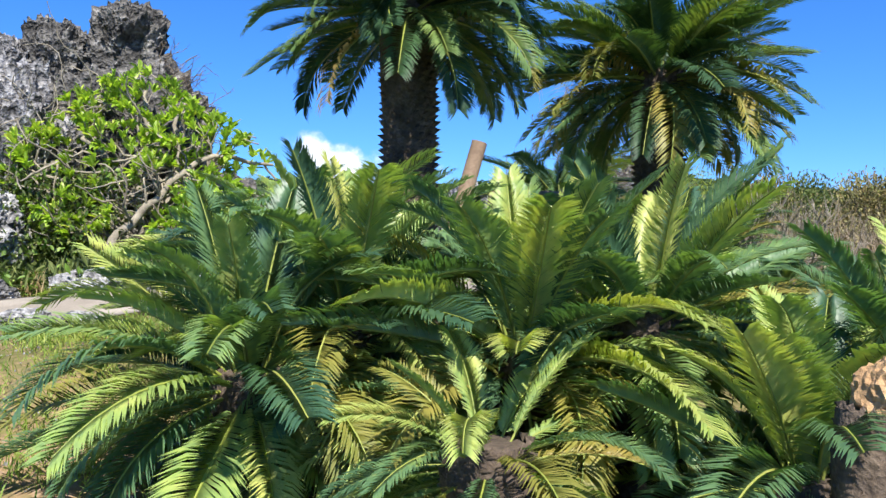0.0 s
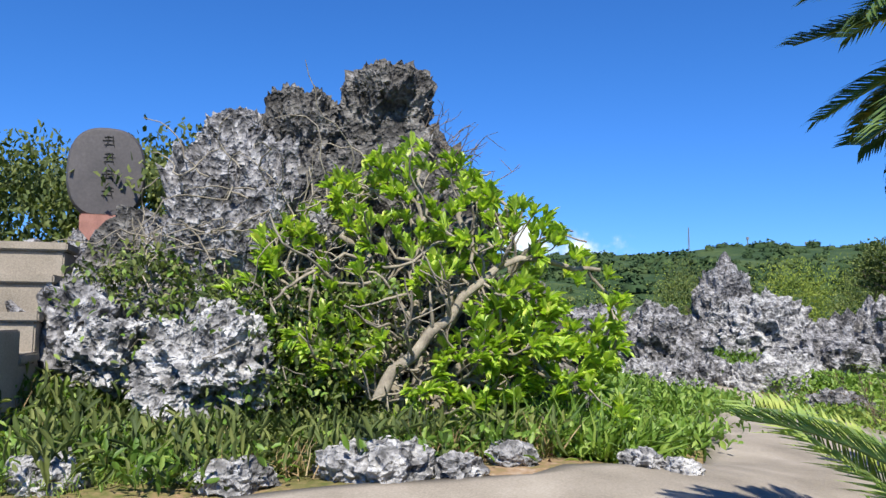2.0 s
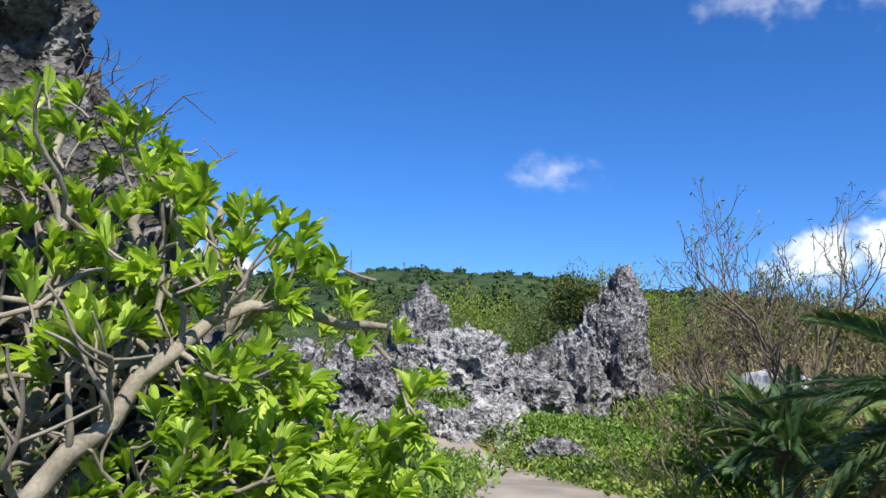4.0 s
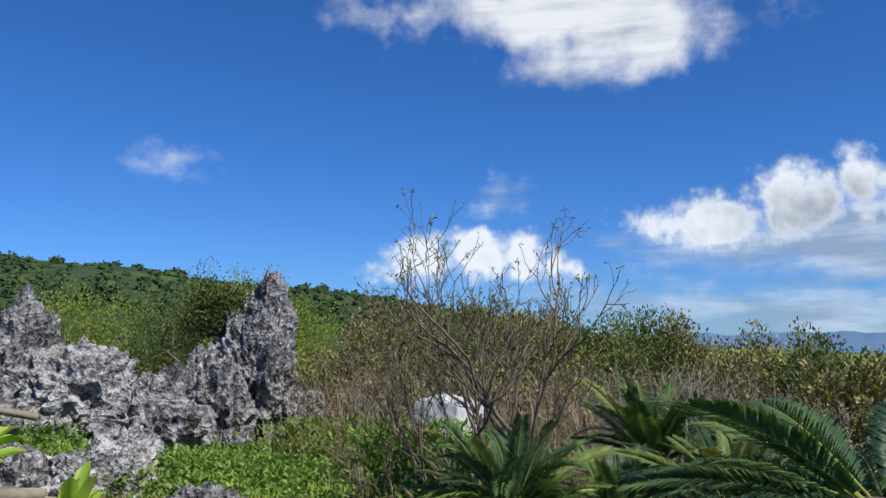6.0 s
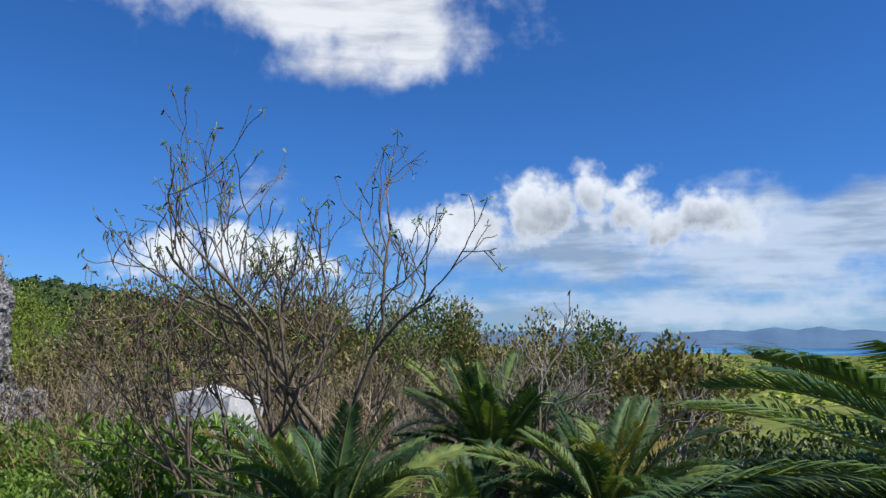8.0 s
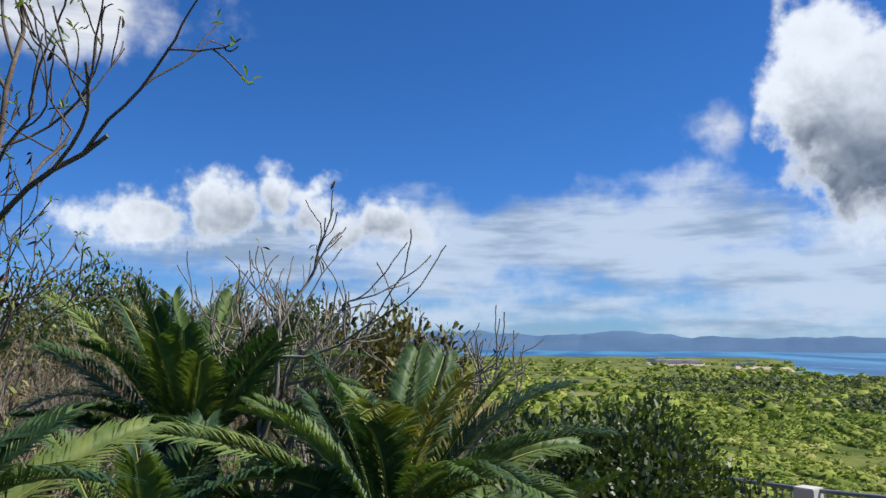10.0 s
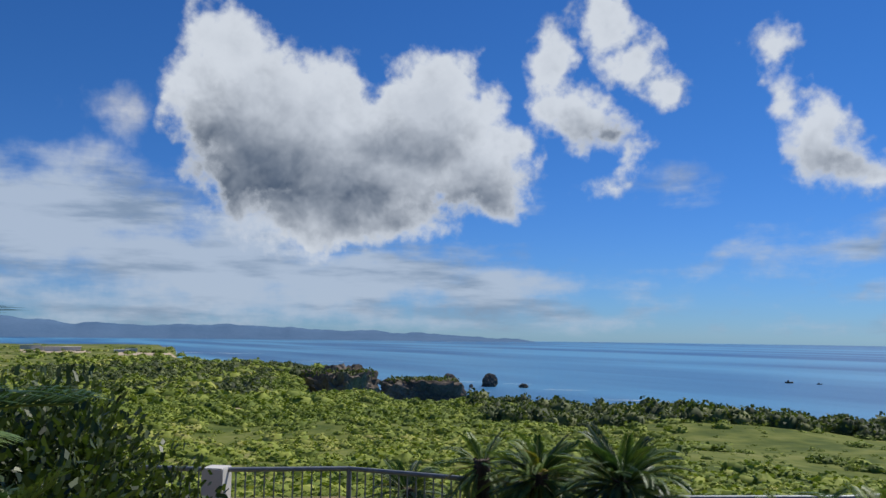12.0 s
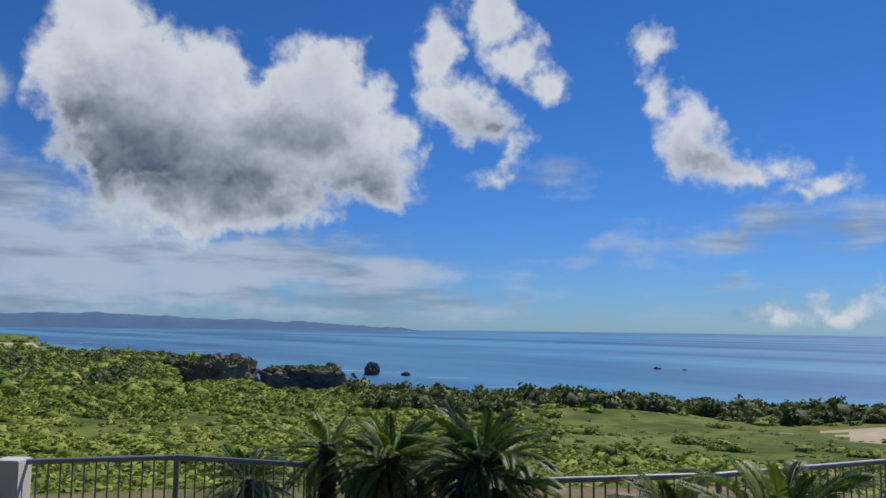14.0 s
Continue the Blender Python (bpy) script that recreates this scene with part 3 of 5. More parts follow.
def tube(heap, points, radii, sides=6):
    """A tapered limb along a line of points."""
    pts = np.asarray(points, dtype=float)
    d = np.gradient(pts, axis=0)
    d /= np.linalg.norm(d, axis=1)[:, None] + 1e-9
    ref = np.array((0.31, 0.17, 0.93)) if abs(d[0][2]) < 0.8 else np.array((0.95, 0.2, 0.1))
    a = np.cross(d, ref)
    a /= np.linalg.norm(a, axis=1)[:, None] + 1e-9
    b = np.cross(d, a)
    ang = np.linspace(0, 2 * np.pi, sides, endpoint=False)
    r = np.asarray(radii, dtype=float)[:, None, None]
    ring = pts[:, None, :] + r * (np.cos(ang)[None, :, None] * a[:, None, :] + np.sin(ang)[None, :, None] * b[:, None, :])
    n = len(pts)
    i, j = np.meshgrid(np.arange(n - 1), np.arange(sides), indexing="ij")
    k = (j + 1) % sides
    quads = np.stack((i * sides + j, i * sides + k, (i + 1) * sides + k, (i + 1) * sides + j), -1).reshape(-1, 4)
    heap.add(ring.reshape(-1, 3), quads)
    cap = np.arange(sides)
    end = (n - 1) * sides
    fan = np.stack((np.full(sides - 2, end), end + cap[1:-1], end + cap[2:]), -1)
    heap.add(ring.reshape(-1, 3)[end:], fan - end)


def limb_line(rng, start, way, length, steps=6, wobble=0.25, lift=0.0):
    pts, p, w = [np.array(start, dtype=float)], np.array(start, dtype=float), np.array(way, dtype=float)
    for _ in range(steps):
        w = w + rng.normal(0, wobble, 3) + np.array((0, 0, lift))
        w /= np.linalg.norm(w)
        p = p + w * length / steps
        pts.append(p.copy())
    return np.array(pts), w


LEAF = np.array(((0, 0, 0), (-0.5, 0.45, 0.10), (0, 0.5, 0.0), (0.5, 0.45, 0.10), (-0.42, 0.8, 0.04), (0.42, 0.8, 0.04), (0, 1.0, -0.10)))
LEAF_T = np.array(((0, 2, 1), (0, 3, 2), (1, 2, 4), (2, 3, 5), (4, 2, 6), (2, 5, 6)))
BLADE_T = np.array(((0, 1, 2), (1, 3, 2), (2, 3, 4)))
BLADE = np.array(((-0.5, 0, 0), (0.5, 0, 0), (-0.38, 0.55, 0.12), (0.38, 0.55, 0.12), (0, 1, -0.02)))


def leaves(heap, base, way, length, width, rng, shape=LEAF, tris=LEAF_T, roll=0.6):
    """Many leaves at once: arrays of base points and directions."""
    base, way = np.asarray(base, dtype=float), np.asarray(way, dtype=float)
    n = len(base)
    way = way / (np.linalg.norm(way, axis=1)[:, None] + 1e-9)
    up = np.tile((0.0, 0.0, 1.0), (n, 1)) + rng.normal(0, roll, (n, 3))
    side = np.cross(way, up)
    side /= np.linalg.norm(side, axis=1)[:, None] + 1e-9
    nor = np.cross(side, way)
    length = np.broadcast_to(length, n)[:, None, None]
    width = np.broadcast_to(width, n)[:, None, None]
    s = shape[None, :, :]
    verts = base[:, None, :] + side[:, None, :] * s[:, :, 0:1] * width + way[:, None, :] * s[:, :, 1:2] * length + nor[:, None, :] * s[:, :, 2:3] * length
    m = len(shape)
    f = (tris[None, :, :] + (np.arange(n) * m)[:, None, None]).reshape(-1, tris.shape[1])
    heap.add(verts.reshape(-1, 3), f)


def rosettes(heap, centres, axes, rng, count=11, length=0.11, width=0.045, spread=0.9):
    """A whorl of leaves at each twig end."""
    centres, axes = np.asarray(centres, dtype=float), np.asarray(axes, dtype=float)
    n = len(centres)
    base = np.repeat(centres, count, axis=0)
    ax = np.repeat(axes / (np.linalg.norm(axes, axis=1)[:, None] + 1e-9), count, axis=0)
    rnd = rng.normal(0, 1, (n * count, 3))
    rnd -= ax * np.sum(rnd * ax, axis=1)[:, None]
    rnd /= np.linalg.norm(rnd, axis=1)[:, None] + 1e-9
    open_by = rng.uniform(0.25, 1.25, n * count)[:, None] * spread
    way = ax + rnd * open_by
    leaves(heap, base - ax * rng.uniform(0, 0.05, n * count)[:, None], way, length * rng.uniform(0.65, 1.2, n * count), width * rng.uniform(0.8, 1.2, n * count), rng, roll=0.25)


def rock_mesh(name, mat, size, seed, detail=5, rough=0.35, jag=1.0, boxy=0.0):
    """A pitted karst boulder: a lump cut by ridged noise at three scales. size: half extents in metres."""
    bm = bmesh.new()
    bmesh.ops.create_icosphere(bm, subdivisions=detail, radius=1.0)
    off = Vector((seed * 7.13, seed * 3.7, seed * 1.9))
    sx, sy, sz = size
    least = min(size)
    for v in bm.verts:
        n = v.co.normalized()
        if boxy:
            n = n * (1 - boxy) + n / max(abs(n.x), abs(n.y), abs(n.z)) * boxy * 0.9
        p = Vector((n.x * sx, n.y * sy, n.z * sz))
        q = p / least
        big = noise.noise(q * 0.9 + off) * 0.8
        mid = noise.ridged_multi_fractal(q * 1.5 + off, 0.9, 2.1, 4, 1.0, 2.0) - 1.1
        pit = noise.turbulence(q * 4.5 + off, 4, True) - 0.5
        k = 1 + rough * big + 0.26 * jag * mid - 0.26 * jag * pit
        p = p * k
        v.co = p
    return from_bmesh(name, bm, mat)


# one-metre cycad fronds, arched, in a few shapes that the plants share
def frond_mesh(name, mat, rng, arch, fold, pairs=58, gap=0.0):
    heap = Heap()
    s = np.linspace(0, 1, 12)
    angle = arch * s ** 1.6
    step = 1.0 / 11
    y = np.concatenate(([0], np.cumsum(np.cos(angle[:-1]) * step)))
    z = np.concatenate(([0], np.cumsum(-np.sin(angle[:-1]) * step)))
    x = 0.04 * rng.normal() * s ** 2
    line = np.stack((x, y, z), -1)
    t = np.linspace(0.13, 0.995, pairs + 1)
    px = np.stack([np.interp(t, s, line[:, i]) for i in range(3)], -1)
    d = np.stack([np.interp(t, s, np.gradient(line[:, i])) for i in range(3)], -1)
    d /= np.linalg.norm(d, axis=1)[:, None]
    nor = np.stack((0 * t, -d[:, 2], d[:, 1]), -1)
    verts, tris, n = [px], [], pairs + 1
    for side in (-1, 1):
        k = np.arange(pairs)[rng.uniform(0, 1, pairs) >= gap]
        m = len(k)
        base, dd, nn, tt = px[k], d[k], nor[k], t[k][:, None]
        lean = 0.6 + 0.7 * tt + rng.normal(0, 0.09, (m, 1))
        way = np.array((side, 0.0, 0.0)) + dd * lean + nn * (fold + rng.normal(0, 0.08, (m, 1)))
        way /= np.linalg.norm(way, axis=1)[:, None]
        across = np.cross(way, nn)
        across /= np.linalg.norm(across, axis=1)[:, None]
        L = 0.235 * np.clip(0.35 + 2.6 * (tt - 0.13), 0, 1) * (1 - 0.5 * tt ** 4) * rng.uniform(0.86, 1.08, (m, 1))
        w, droop = 0.0066, -nn * L * 0.14
        mid = base + way * L * 0.55 - droop * 0.25
        verts += [mid - across * w, mid + across * w, base + way * L + droop]
        a, b, c, e, f = k, k + 1, n + np.arange(m), n + m + np.arange(m), n + 2 * m + np.arange(m)
        tris += [np.stack((a, b, c), -1), np.stack((b, e, c), -1), np.stack((c, e, f), -1)]
        n += 3 * m
    heap.add(np.vstack(verts), np.vstack(tris))
    rib = Heap()
    tube(rib, line, np.interp(s, (0, 1), (0.011, 0.003)), 4)
    return heap.mesh(name, mat), rib.mesh("rib", M_RIB)


_rng = np.random.default_rng(11)
FRONDS = [frond_mesh("frond", M_CYCAD, _rng, a, f, 92) for a, f in ((0.5, 0.35), (0.9, 0.4), (1.25, 0.3), (0.3, 0.45), (1.6, 0.2))]
FRONDS_SUNLIT = [frond_mesh("frond", M_CYCAD_SUNLIT, _rng, a, f, 96) for a, f in ((0.5, 0.35), (0.9, 0.4), (1.25, 0.3), (0.3, 0.45), (1.6, 0.2))]
FRONDS_DRY = [frond_mesh("dry_frond", M_CYCAD_DRY, _rng, a, f, 74, 0.2) for a, f in ((0.9, 0.4), (1.5, 0.3))]


def trunk_mesh(height, radius, seed):
    """A cycad stem clad in the stubs of old leaf bases."""
    rng = np.random.default_rng(seed)
    heap = Heap()
    s = np.linspace(0, 1, 10)
    tube(heap, np.stack((0.02 * np.sin(s * 5), 0 * s, s * height), -1), radius * (0.92 + 0.08 * np.sin(s * 9)), 12)
    rows = max(3, int(height / 0.045))
    for i in range(rows):
        z, n = (i + 0.5) / rows * height, 15
        for j in range(n):
            a = (j + 0.5 * (i % 2)) / n * 6.283 + rng.normal(0, 0.05)
            o = np.array((math.cos(a), math.sin(a), 0))
            t = np.array((-o[1], o[0], 0))
            p = o * radius * 0.9 + np.array((0, 0, z))
            tip = o * radius * rng.uniform(1.1, 1.22) + np.array((0, 0, z + 0.035))
            w = radius * 0.2
            heap.add((p - t * w, p + t * w, p + np.array((0, 0, 0.045)), tip), ((0, 1, 3), (1, 2, 3), (2, 0, 3)))
    return heap.mesh("trunk", M_CYCAD_TRUNK)


def cycad(x, y, z, height, radius, count, length, seed, label, low=-35, high=78, dry=0.06, group="cycads", tilt=(0, 0), fronds=FRONDS):
    """A sago cycad: scaly stem and a crown of arching fronds; elevation of the fronds runs from low to high degrees."""
    rng = np.random.default_rng(seed)
    ob = thing("cycad", pose(x, y, z, tilt[0], tilt[1], 0), label, "cycad", group)
    part("trunk", trunk_mesh(height, radius, seed), ob, "dark scaly trunk with old leaf bases")
    for i in range(count):
        u = (i + rng.uniform(0, 1)) / count
        el = high + (low - high) * u ** 0.85
        az = i * 137.5 + rng.normal(0, 9)
        is_dry = rng.uniform() < (dry if u < 0.7 else dry * 3)
        me = FRONDS_DRY[rng.integers(2)] if is_dry else fronds[rng.choice(5, p=(0.26, 0.28, 0.2, 0.16, 0.10))]
        L = length * rng.uniform(0.82, 1.1) * (0.8 + 0.2 * min(1, u * 2.5))
        m = pose(0, 0, height - 0.02 - 0.10 * u, 0, 0, az) @ pose(0, radius * 0.45, 0, el + rng.normal(0, 5), rng.normal(0, 12), 0) @ Matrix.Diagonal((L * 0.95, L, L, 1))
        frond = part("frond", me[0], ob, "yellowed drying frond" if is_dry else "", m)
        part("rib", me[1], frond, "pale yellow-green midrib")
    return ob

# ---- the garden: rocks, path, steps and stele ----
def rock(name, label, category, x, y, z, size, seed, mat, detail=5, turn=0.0, rough=0.35, jag=1.0, group="", tilt=0.0):
    ob = new(name, rock_mesh(name, mat, size, seed, detail, rough, jag))
    ob.matrix_world = pose(x, y, z, tilt, 0, turn)
    return tagged(ob, label, category, group)


def main_outcrop():
    ob = thing("limestone_outcrop", pose(-5.0, 9.8, 1.0), "tall jagged grey coral-limestone outcrop behind a green shrub", "rock")
    lumps = (
        # name, offset, half extents, seed, material, detail, tilt
        ("rock_face", (-0.55, 0.3, 1.0), (1.0, 0.95, 1.75), 3, M_ROCK, 6, 0),
        ("rock_core", (0.55, 0.95, 0.9), (1.35, 0.9, 1.75), 5, M_ROCK_DARK, 6, 0),
        ("crest", (0.62, 1.05, 3.0), (0.5, 0.45, 0.72), 8, M_ROCK_DARK, 6, 14),
        ("crest", (-0.2, 0.95, 2.7), (0.45, 0.4, 0.8), 12, M_ROCK_DARK, 6, -8),
        ("crest", (-0.75, 0.7, 2.6), (0.45, 0.4, 0.6), 15, M_ROCK, 6, 0),
        ("boulder", (-0.05, -1.2, 0.6), (0.5, 0.4, 0.5), 21, M_ROCK_PALE, 6, 0),
        ("boulder", (-0.95, -1.15, 0.7), (0.34, 0.3, 0.3), 22, M_ROCK_PALE, 5, 0),
        ("boulder", (-1.6, -0.7, 0.6), (0.7, 0.6, 0.75), 23, M_ROCK, 5, 0),
        ("boulder", (1.9, 0.7, 0.3), (0.9, 0.8, 1.0), 24, M_ROCK_DARK, 5, 0),
        ("boulder", (-1.75, 0.9, 1.1), (0.9, 0.8, 1.1), 25, M_ROCK_DARK, 5, 0),
        ("mound", (-2.75, 1.25, 0.75), (1.0, 0.9, 1.25), 26, M_ROCK, 5, 0),
    )
    for name, at, size, seed, mat, detail, tilt in lumps:
        part(name, rock_mesh(name, mat, size, seed, detail, 0.4, 1.0, 0.4), ob, "", pose(*at, tilt * 0.4, tilt, seed * 20 % 40 - 20))


main_outcrop()


def vines():
    """Bare brown stems creeping over the rock face."""
    rng = np.random.default_rng(37)
    heap = Heap()
    for _ in range(150):
        x, z = rng.uniform(-6.4, -3.8), rng.uniform(1.3, 3.4)
        pts, _w = limb_line(rng, (x, 8.75 + 0.28 * (z - 1) + rng.normal(0, 0.12), z), rng.normal(0, 1, 3) * np.array((1, 0.2, 1)), rng.uniform(0.5, 1.3), 9, 0.4)
        tube(heap, pts, np.linspace(0.009, 0.004, 10), 4)
    tagged(new("vine", heap.mesh("vine", M_BARK)), "bare brown vines creeping over grey rock", "vine", kind="stuff")
    heap = Heap()
    for _ in range(46):
        k = rng.uniform(0, 1)
        start = (-4.0 + 0.5 * k + rng.normal(0, 0.1), 10.6 + rng.normal(0, 0.2), 3.9 - 1.1 * k)
        pts, w = limb_line(rng, start, (0.8, 0.1, 0.5), rng.uniform(0.4, 0.9), 6, 0.2)
        tube(heap, pts, np.linspace(0.008, 0.003, 7), 4)
        for b in range(3):
            sub, _w = limb_line(rng, pts[rng.integers(2, 6)], w + rng.normal(0, 0.6, 3), 0.25, 3, 0.2)
            tube(heap, sub, np.linspace(0.005, 0.002, 4), 3)
    tagged(new("twig_tangle", heap.mesh("twig_tangle", M_BARK_DARK)), "dry leafless twigs on top of the outcrop", "twigs", kind="stuff")


vines()


def pebbles():
    rng = np.random.default_rng(38)
    heap = Heap()
    n = 900
    x, y = rng.normal(-3.4, 0.75, n), rng.normal(4.3, 0.75, n)
    k = n // 3
    x[:k], y[:k] = rng.normal(-1.5, 0.35, k), rng.normal(3.0, 0.6, k)
    r = 0.008 + 0.03 * rng.uniform(0, 1, n) ** 4
    octa = np.array(((1, 0, 0), (0, 1, 0), (-1, 0, 0), (0, -1, 0), (0, 0, 0.8), (0, 0, -0.8)))
    f = np.array(((0, 1, 4), (1, 2, 4), (2, 3, 4), (3, 0, 4), (1, 0, 5), (2, 1, 5), (3, 2, 5), (0, 3, 5)))
    z = land(x, y)
    v = octa[None] * r[:, None, None] * rng.uniform(0.6, 1.3, (n, 6, 1)) + np.stack((x, y, z), -1)[:, None, :]
    heap.add(v.reshape(-1, 3), (f[None] + (np.arange(n) * 6)[:, None, None]).reshape(-1, 3))
    tagged(new("gravel", heap.mesh("gravel", M_ROCK_PALE)), "loose pale coral gravel on bare soil", "gravel", kind="stuff")


pebbles()


def edging_rocks():
    rng = np.random.default_rng(31)
    for i in range(16):
        u = i / 15 + rng.normal(0, 0.05)
        x, y = -6.2 + 4.3 * u + rng.normal(0, 0.15), 6.5 + 1.35 * u + abs(rng.normal(0, 0.3))
        s = 0.09 + 0.16 * rng.uniform(0, 1) ** 1.5
        rock("edging_rock", "small pale coral rock edging the concrete path", "rock", x, y, land_at(x, y) + s * 0.3, (s * 1.3, s, s * 0.8), 40 + i, M_ROCK_PALE, 4, rng.uniform(0, 360), group="rocks edging the path")


edging_rocks()
for i, (x, y, s) in enumerate(((-3.15, 6.05, 0.16), (-2.85, 6.25, 0.12), (-3.6, 5.5, 0.08))):
    rock("edging_rock", "broken coral rock along the near edge of the path", "rock", x, y, land_at(x, y) + 0.03, (s * 1.4, s, s * 0.7), 55 + i, M_ROCK_PALE, 4, 30 * i, group="rocks edging the path")


def rock_field():
    """Low jagged rocks beyond the shrub, with one tall pinnacle."""
    field = (
        (0.8, 19.0, 0.55, 0.9, 0.7, 0.75), (-0.9, 20.6, 1.2, 0.9, 0.8, 1.05), (0.7, 23.8, 2.0, 0.75, 0.7, 1.35), (1.5, 23.0, 1.6, 1.1, 0.9, 1.0),
        (2.6, 21.9, 1.0, 1.0, 0.8, 0.85), (-0.2, 19.2, 0.6, 0.7, 0.6, 0.7), (1.6, 20.4, 0.7, 0.8, 0.6, 0.7), (-0.9, 18.6, 0.6, 0.7, 0.6, 0.6),
        (3.2, 23.2, 1.0, 0.9, 0.8, 1.1), (-1.4, 17.6, 0.6, 0.6, 0.6, 0.6), (1.8, 17.6, 0.4, 0.6, 0.5, 0.45), (-1.5, 15.4, 0.6, 0.45, 0.4, 0.4),
        (2.4, 19.2, 0.4, 0.5, 0.5, 0.35), (-2.5, 22.0, 1.3, 1.2, 1.0, 1.1),
    )
    for i, (x, y, z, a, b, c) in enumerate(field):
        rock("limestone_rock", "rough grey coral-limestone rock in low greenery", "rock", x, y, z, (a, b, c), 60 + i, M_ROCK if i % 3 else M_ROCK_PALE, 5, i * 47, jag=1.2, group="rocks beyond the shrub")
    ob = thing("limestone_pinnacle", pose(5.0, 23.6, 0.0), "tall leaning grey limestone pinnacle overgrown at the top", "rock")
    for name, at, size, seed, tilt in (("pinnacle", (0.3, 0.1, 1.5), (1.15, 0.9, 1.9), 81, 10), ("spire", (0.62, 0.2, 2.9), (0.62, 0.55, 1.15), 82, 6), ("shoulder", (-0.85, -0.4, 1.0), (1.05, 0.8, 1.5), 83, 14), ("foot", (0.9, -0.6, 0.5), (0.8, 0.7, 1.1), 84, 0), ("foot", (-1.7, -0.5, 0.6), (0.9, 0.7, 1.0), 85, 0)):
        part(name, rock_mesh(name, M_ROCK, size, seed, 6 if seed < 82 else 5, jag=1.2), ob, "", pose(*at, 0, tilt, seed * 31 % 60))


rock_field()


def ribbon(name, left, right, mat, label, category, lift=0.05, depth=0.14, kind="structure"):
    """A slab that follows the ground between two edge lines."""
    left, right = np.array(left, dtype=float), np.array(right, dtype=float)
    s = np.linspace(0, len(left) - 1, 60)
    rows = []
    for line in (left, right):
        rows.append(np.stack([np.interp(s, np.arange(len(line)), line[:, i]) for i in range(2)], -1))
    cross = np.linspace(0, 1, 9)
    flat = rows[0][:, None, :] * (1 - cross)[None, :, None] + rows[1][:, None, :] * cross[None, :, None]
    edge = np.zeros(9)
    edge[0] = edge[-1] = 1
    rough = 0.05 * np.stack((ripple(flat[..., 0], flat[..., 1], 0.9, 71), ripple(flat[..., 0], flat[..., 1], 0.7, 72)), -1)
    flat = flat + rough * edge[None, :, None]
    z = land(flat[..., 0], flat[..., 1]) + lift - 0.012 * edge[None, :]
    top = np.concatenate((flat, z[..., None]), -1)
    low = top.copy()
    low[..., 2] -= depth
    n, m = top.shape[:2]
    i, j = np.meshgrid(np.arange(n - 1), np.arange(m - 1), indexing="ij")
    q = np.stack((i * m + j, i * m + j + 1, (i + 1) * m + j + 1, (i + 1) * m + j), -1).reshape(-1, 4)
    heap = Heap()
    heap.add(np.vstack((top.reshape(-1, 3), low.reshape(-1, 3))), q, q[:, ::-1] + n * m)
    skirt = []
    k = n * m
    for a in range(n - 1):
        for e in (0, m - 1):
            skirt.append((a * m + e, (a + 1) * m + e, (a + 1) * m + e + k, a * m + e + k))
    heap.f[4].append(np.array(skirt, dtype=np.int32))
    return tagged(new(name, heap.mesh(name, mat)), label, category, kind=kind)


ribbon("path", ((-8.5, 6.1), (-6.2, 6.1), (-5.1, 6.35), (-4.4, 6.7), (-3.6, 7.12), (-2.4, 7.6), (-1.3, 8.9), (-0.9, 11.3), (-1.1, 13.6), (-0.7, 16.0), (-0.4, 18.0), (-0.6, 19.2)),
       ((-8.5, 4.5), (-6.0, 4.7), (-4.6, 5.1), (-3.7, 5.5), (-3.2, 6.1), (-1.8, 6.75), (-0.5, 7.9), (0.9, 10.6), (1.6, 13.0), (2.2, 15.0), (1.5, 16.9), (0.6, 18.6)), M_CONCRETE, "worn pale concrete footpath with broken edges", "path")


def steps():
    ob = thing("stone_steps", pose(-6.9, 8.2, 0.0, 0, 0, 26), "weathered concrete steps up to the stone stele", "steps")

    def slab(name, size, at, label=""):
        bm = bmesh.new()
        bmesh.ops.create_cube(bm, size=1.0)
        bmesh.ops.scale(bm, vec=size, verts=bm.verts)
        bmesh.ops.translate(bm, vec=at, verts=bm.verts)
        bmesh.ops.bevel(bm, geom=bm.edges, offset=0.014, segments=2, affect="EDGES")
        part(name, from_bmesh(name, bm, M_CONCRETE), ob, label)

    for i, top in enumerate((1.42, 1.74, 2.06, 2.39, 2.71)):
        y = -0.75 + i * 0.45
        slab("riser", (2.4, 0.5, 1.2), (-0.75, y, top - 0.68))
        slab("tread", (2.46, 0.56, 0.08), (-0.75, y - 0.01, top - 0.04), "pale worn concrete tread")
    slab("cheek_block", (0.5, 0.7, 0.75), (0.22, -0.95, 1.55), "concrete block flanking the steps")


steps()


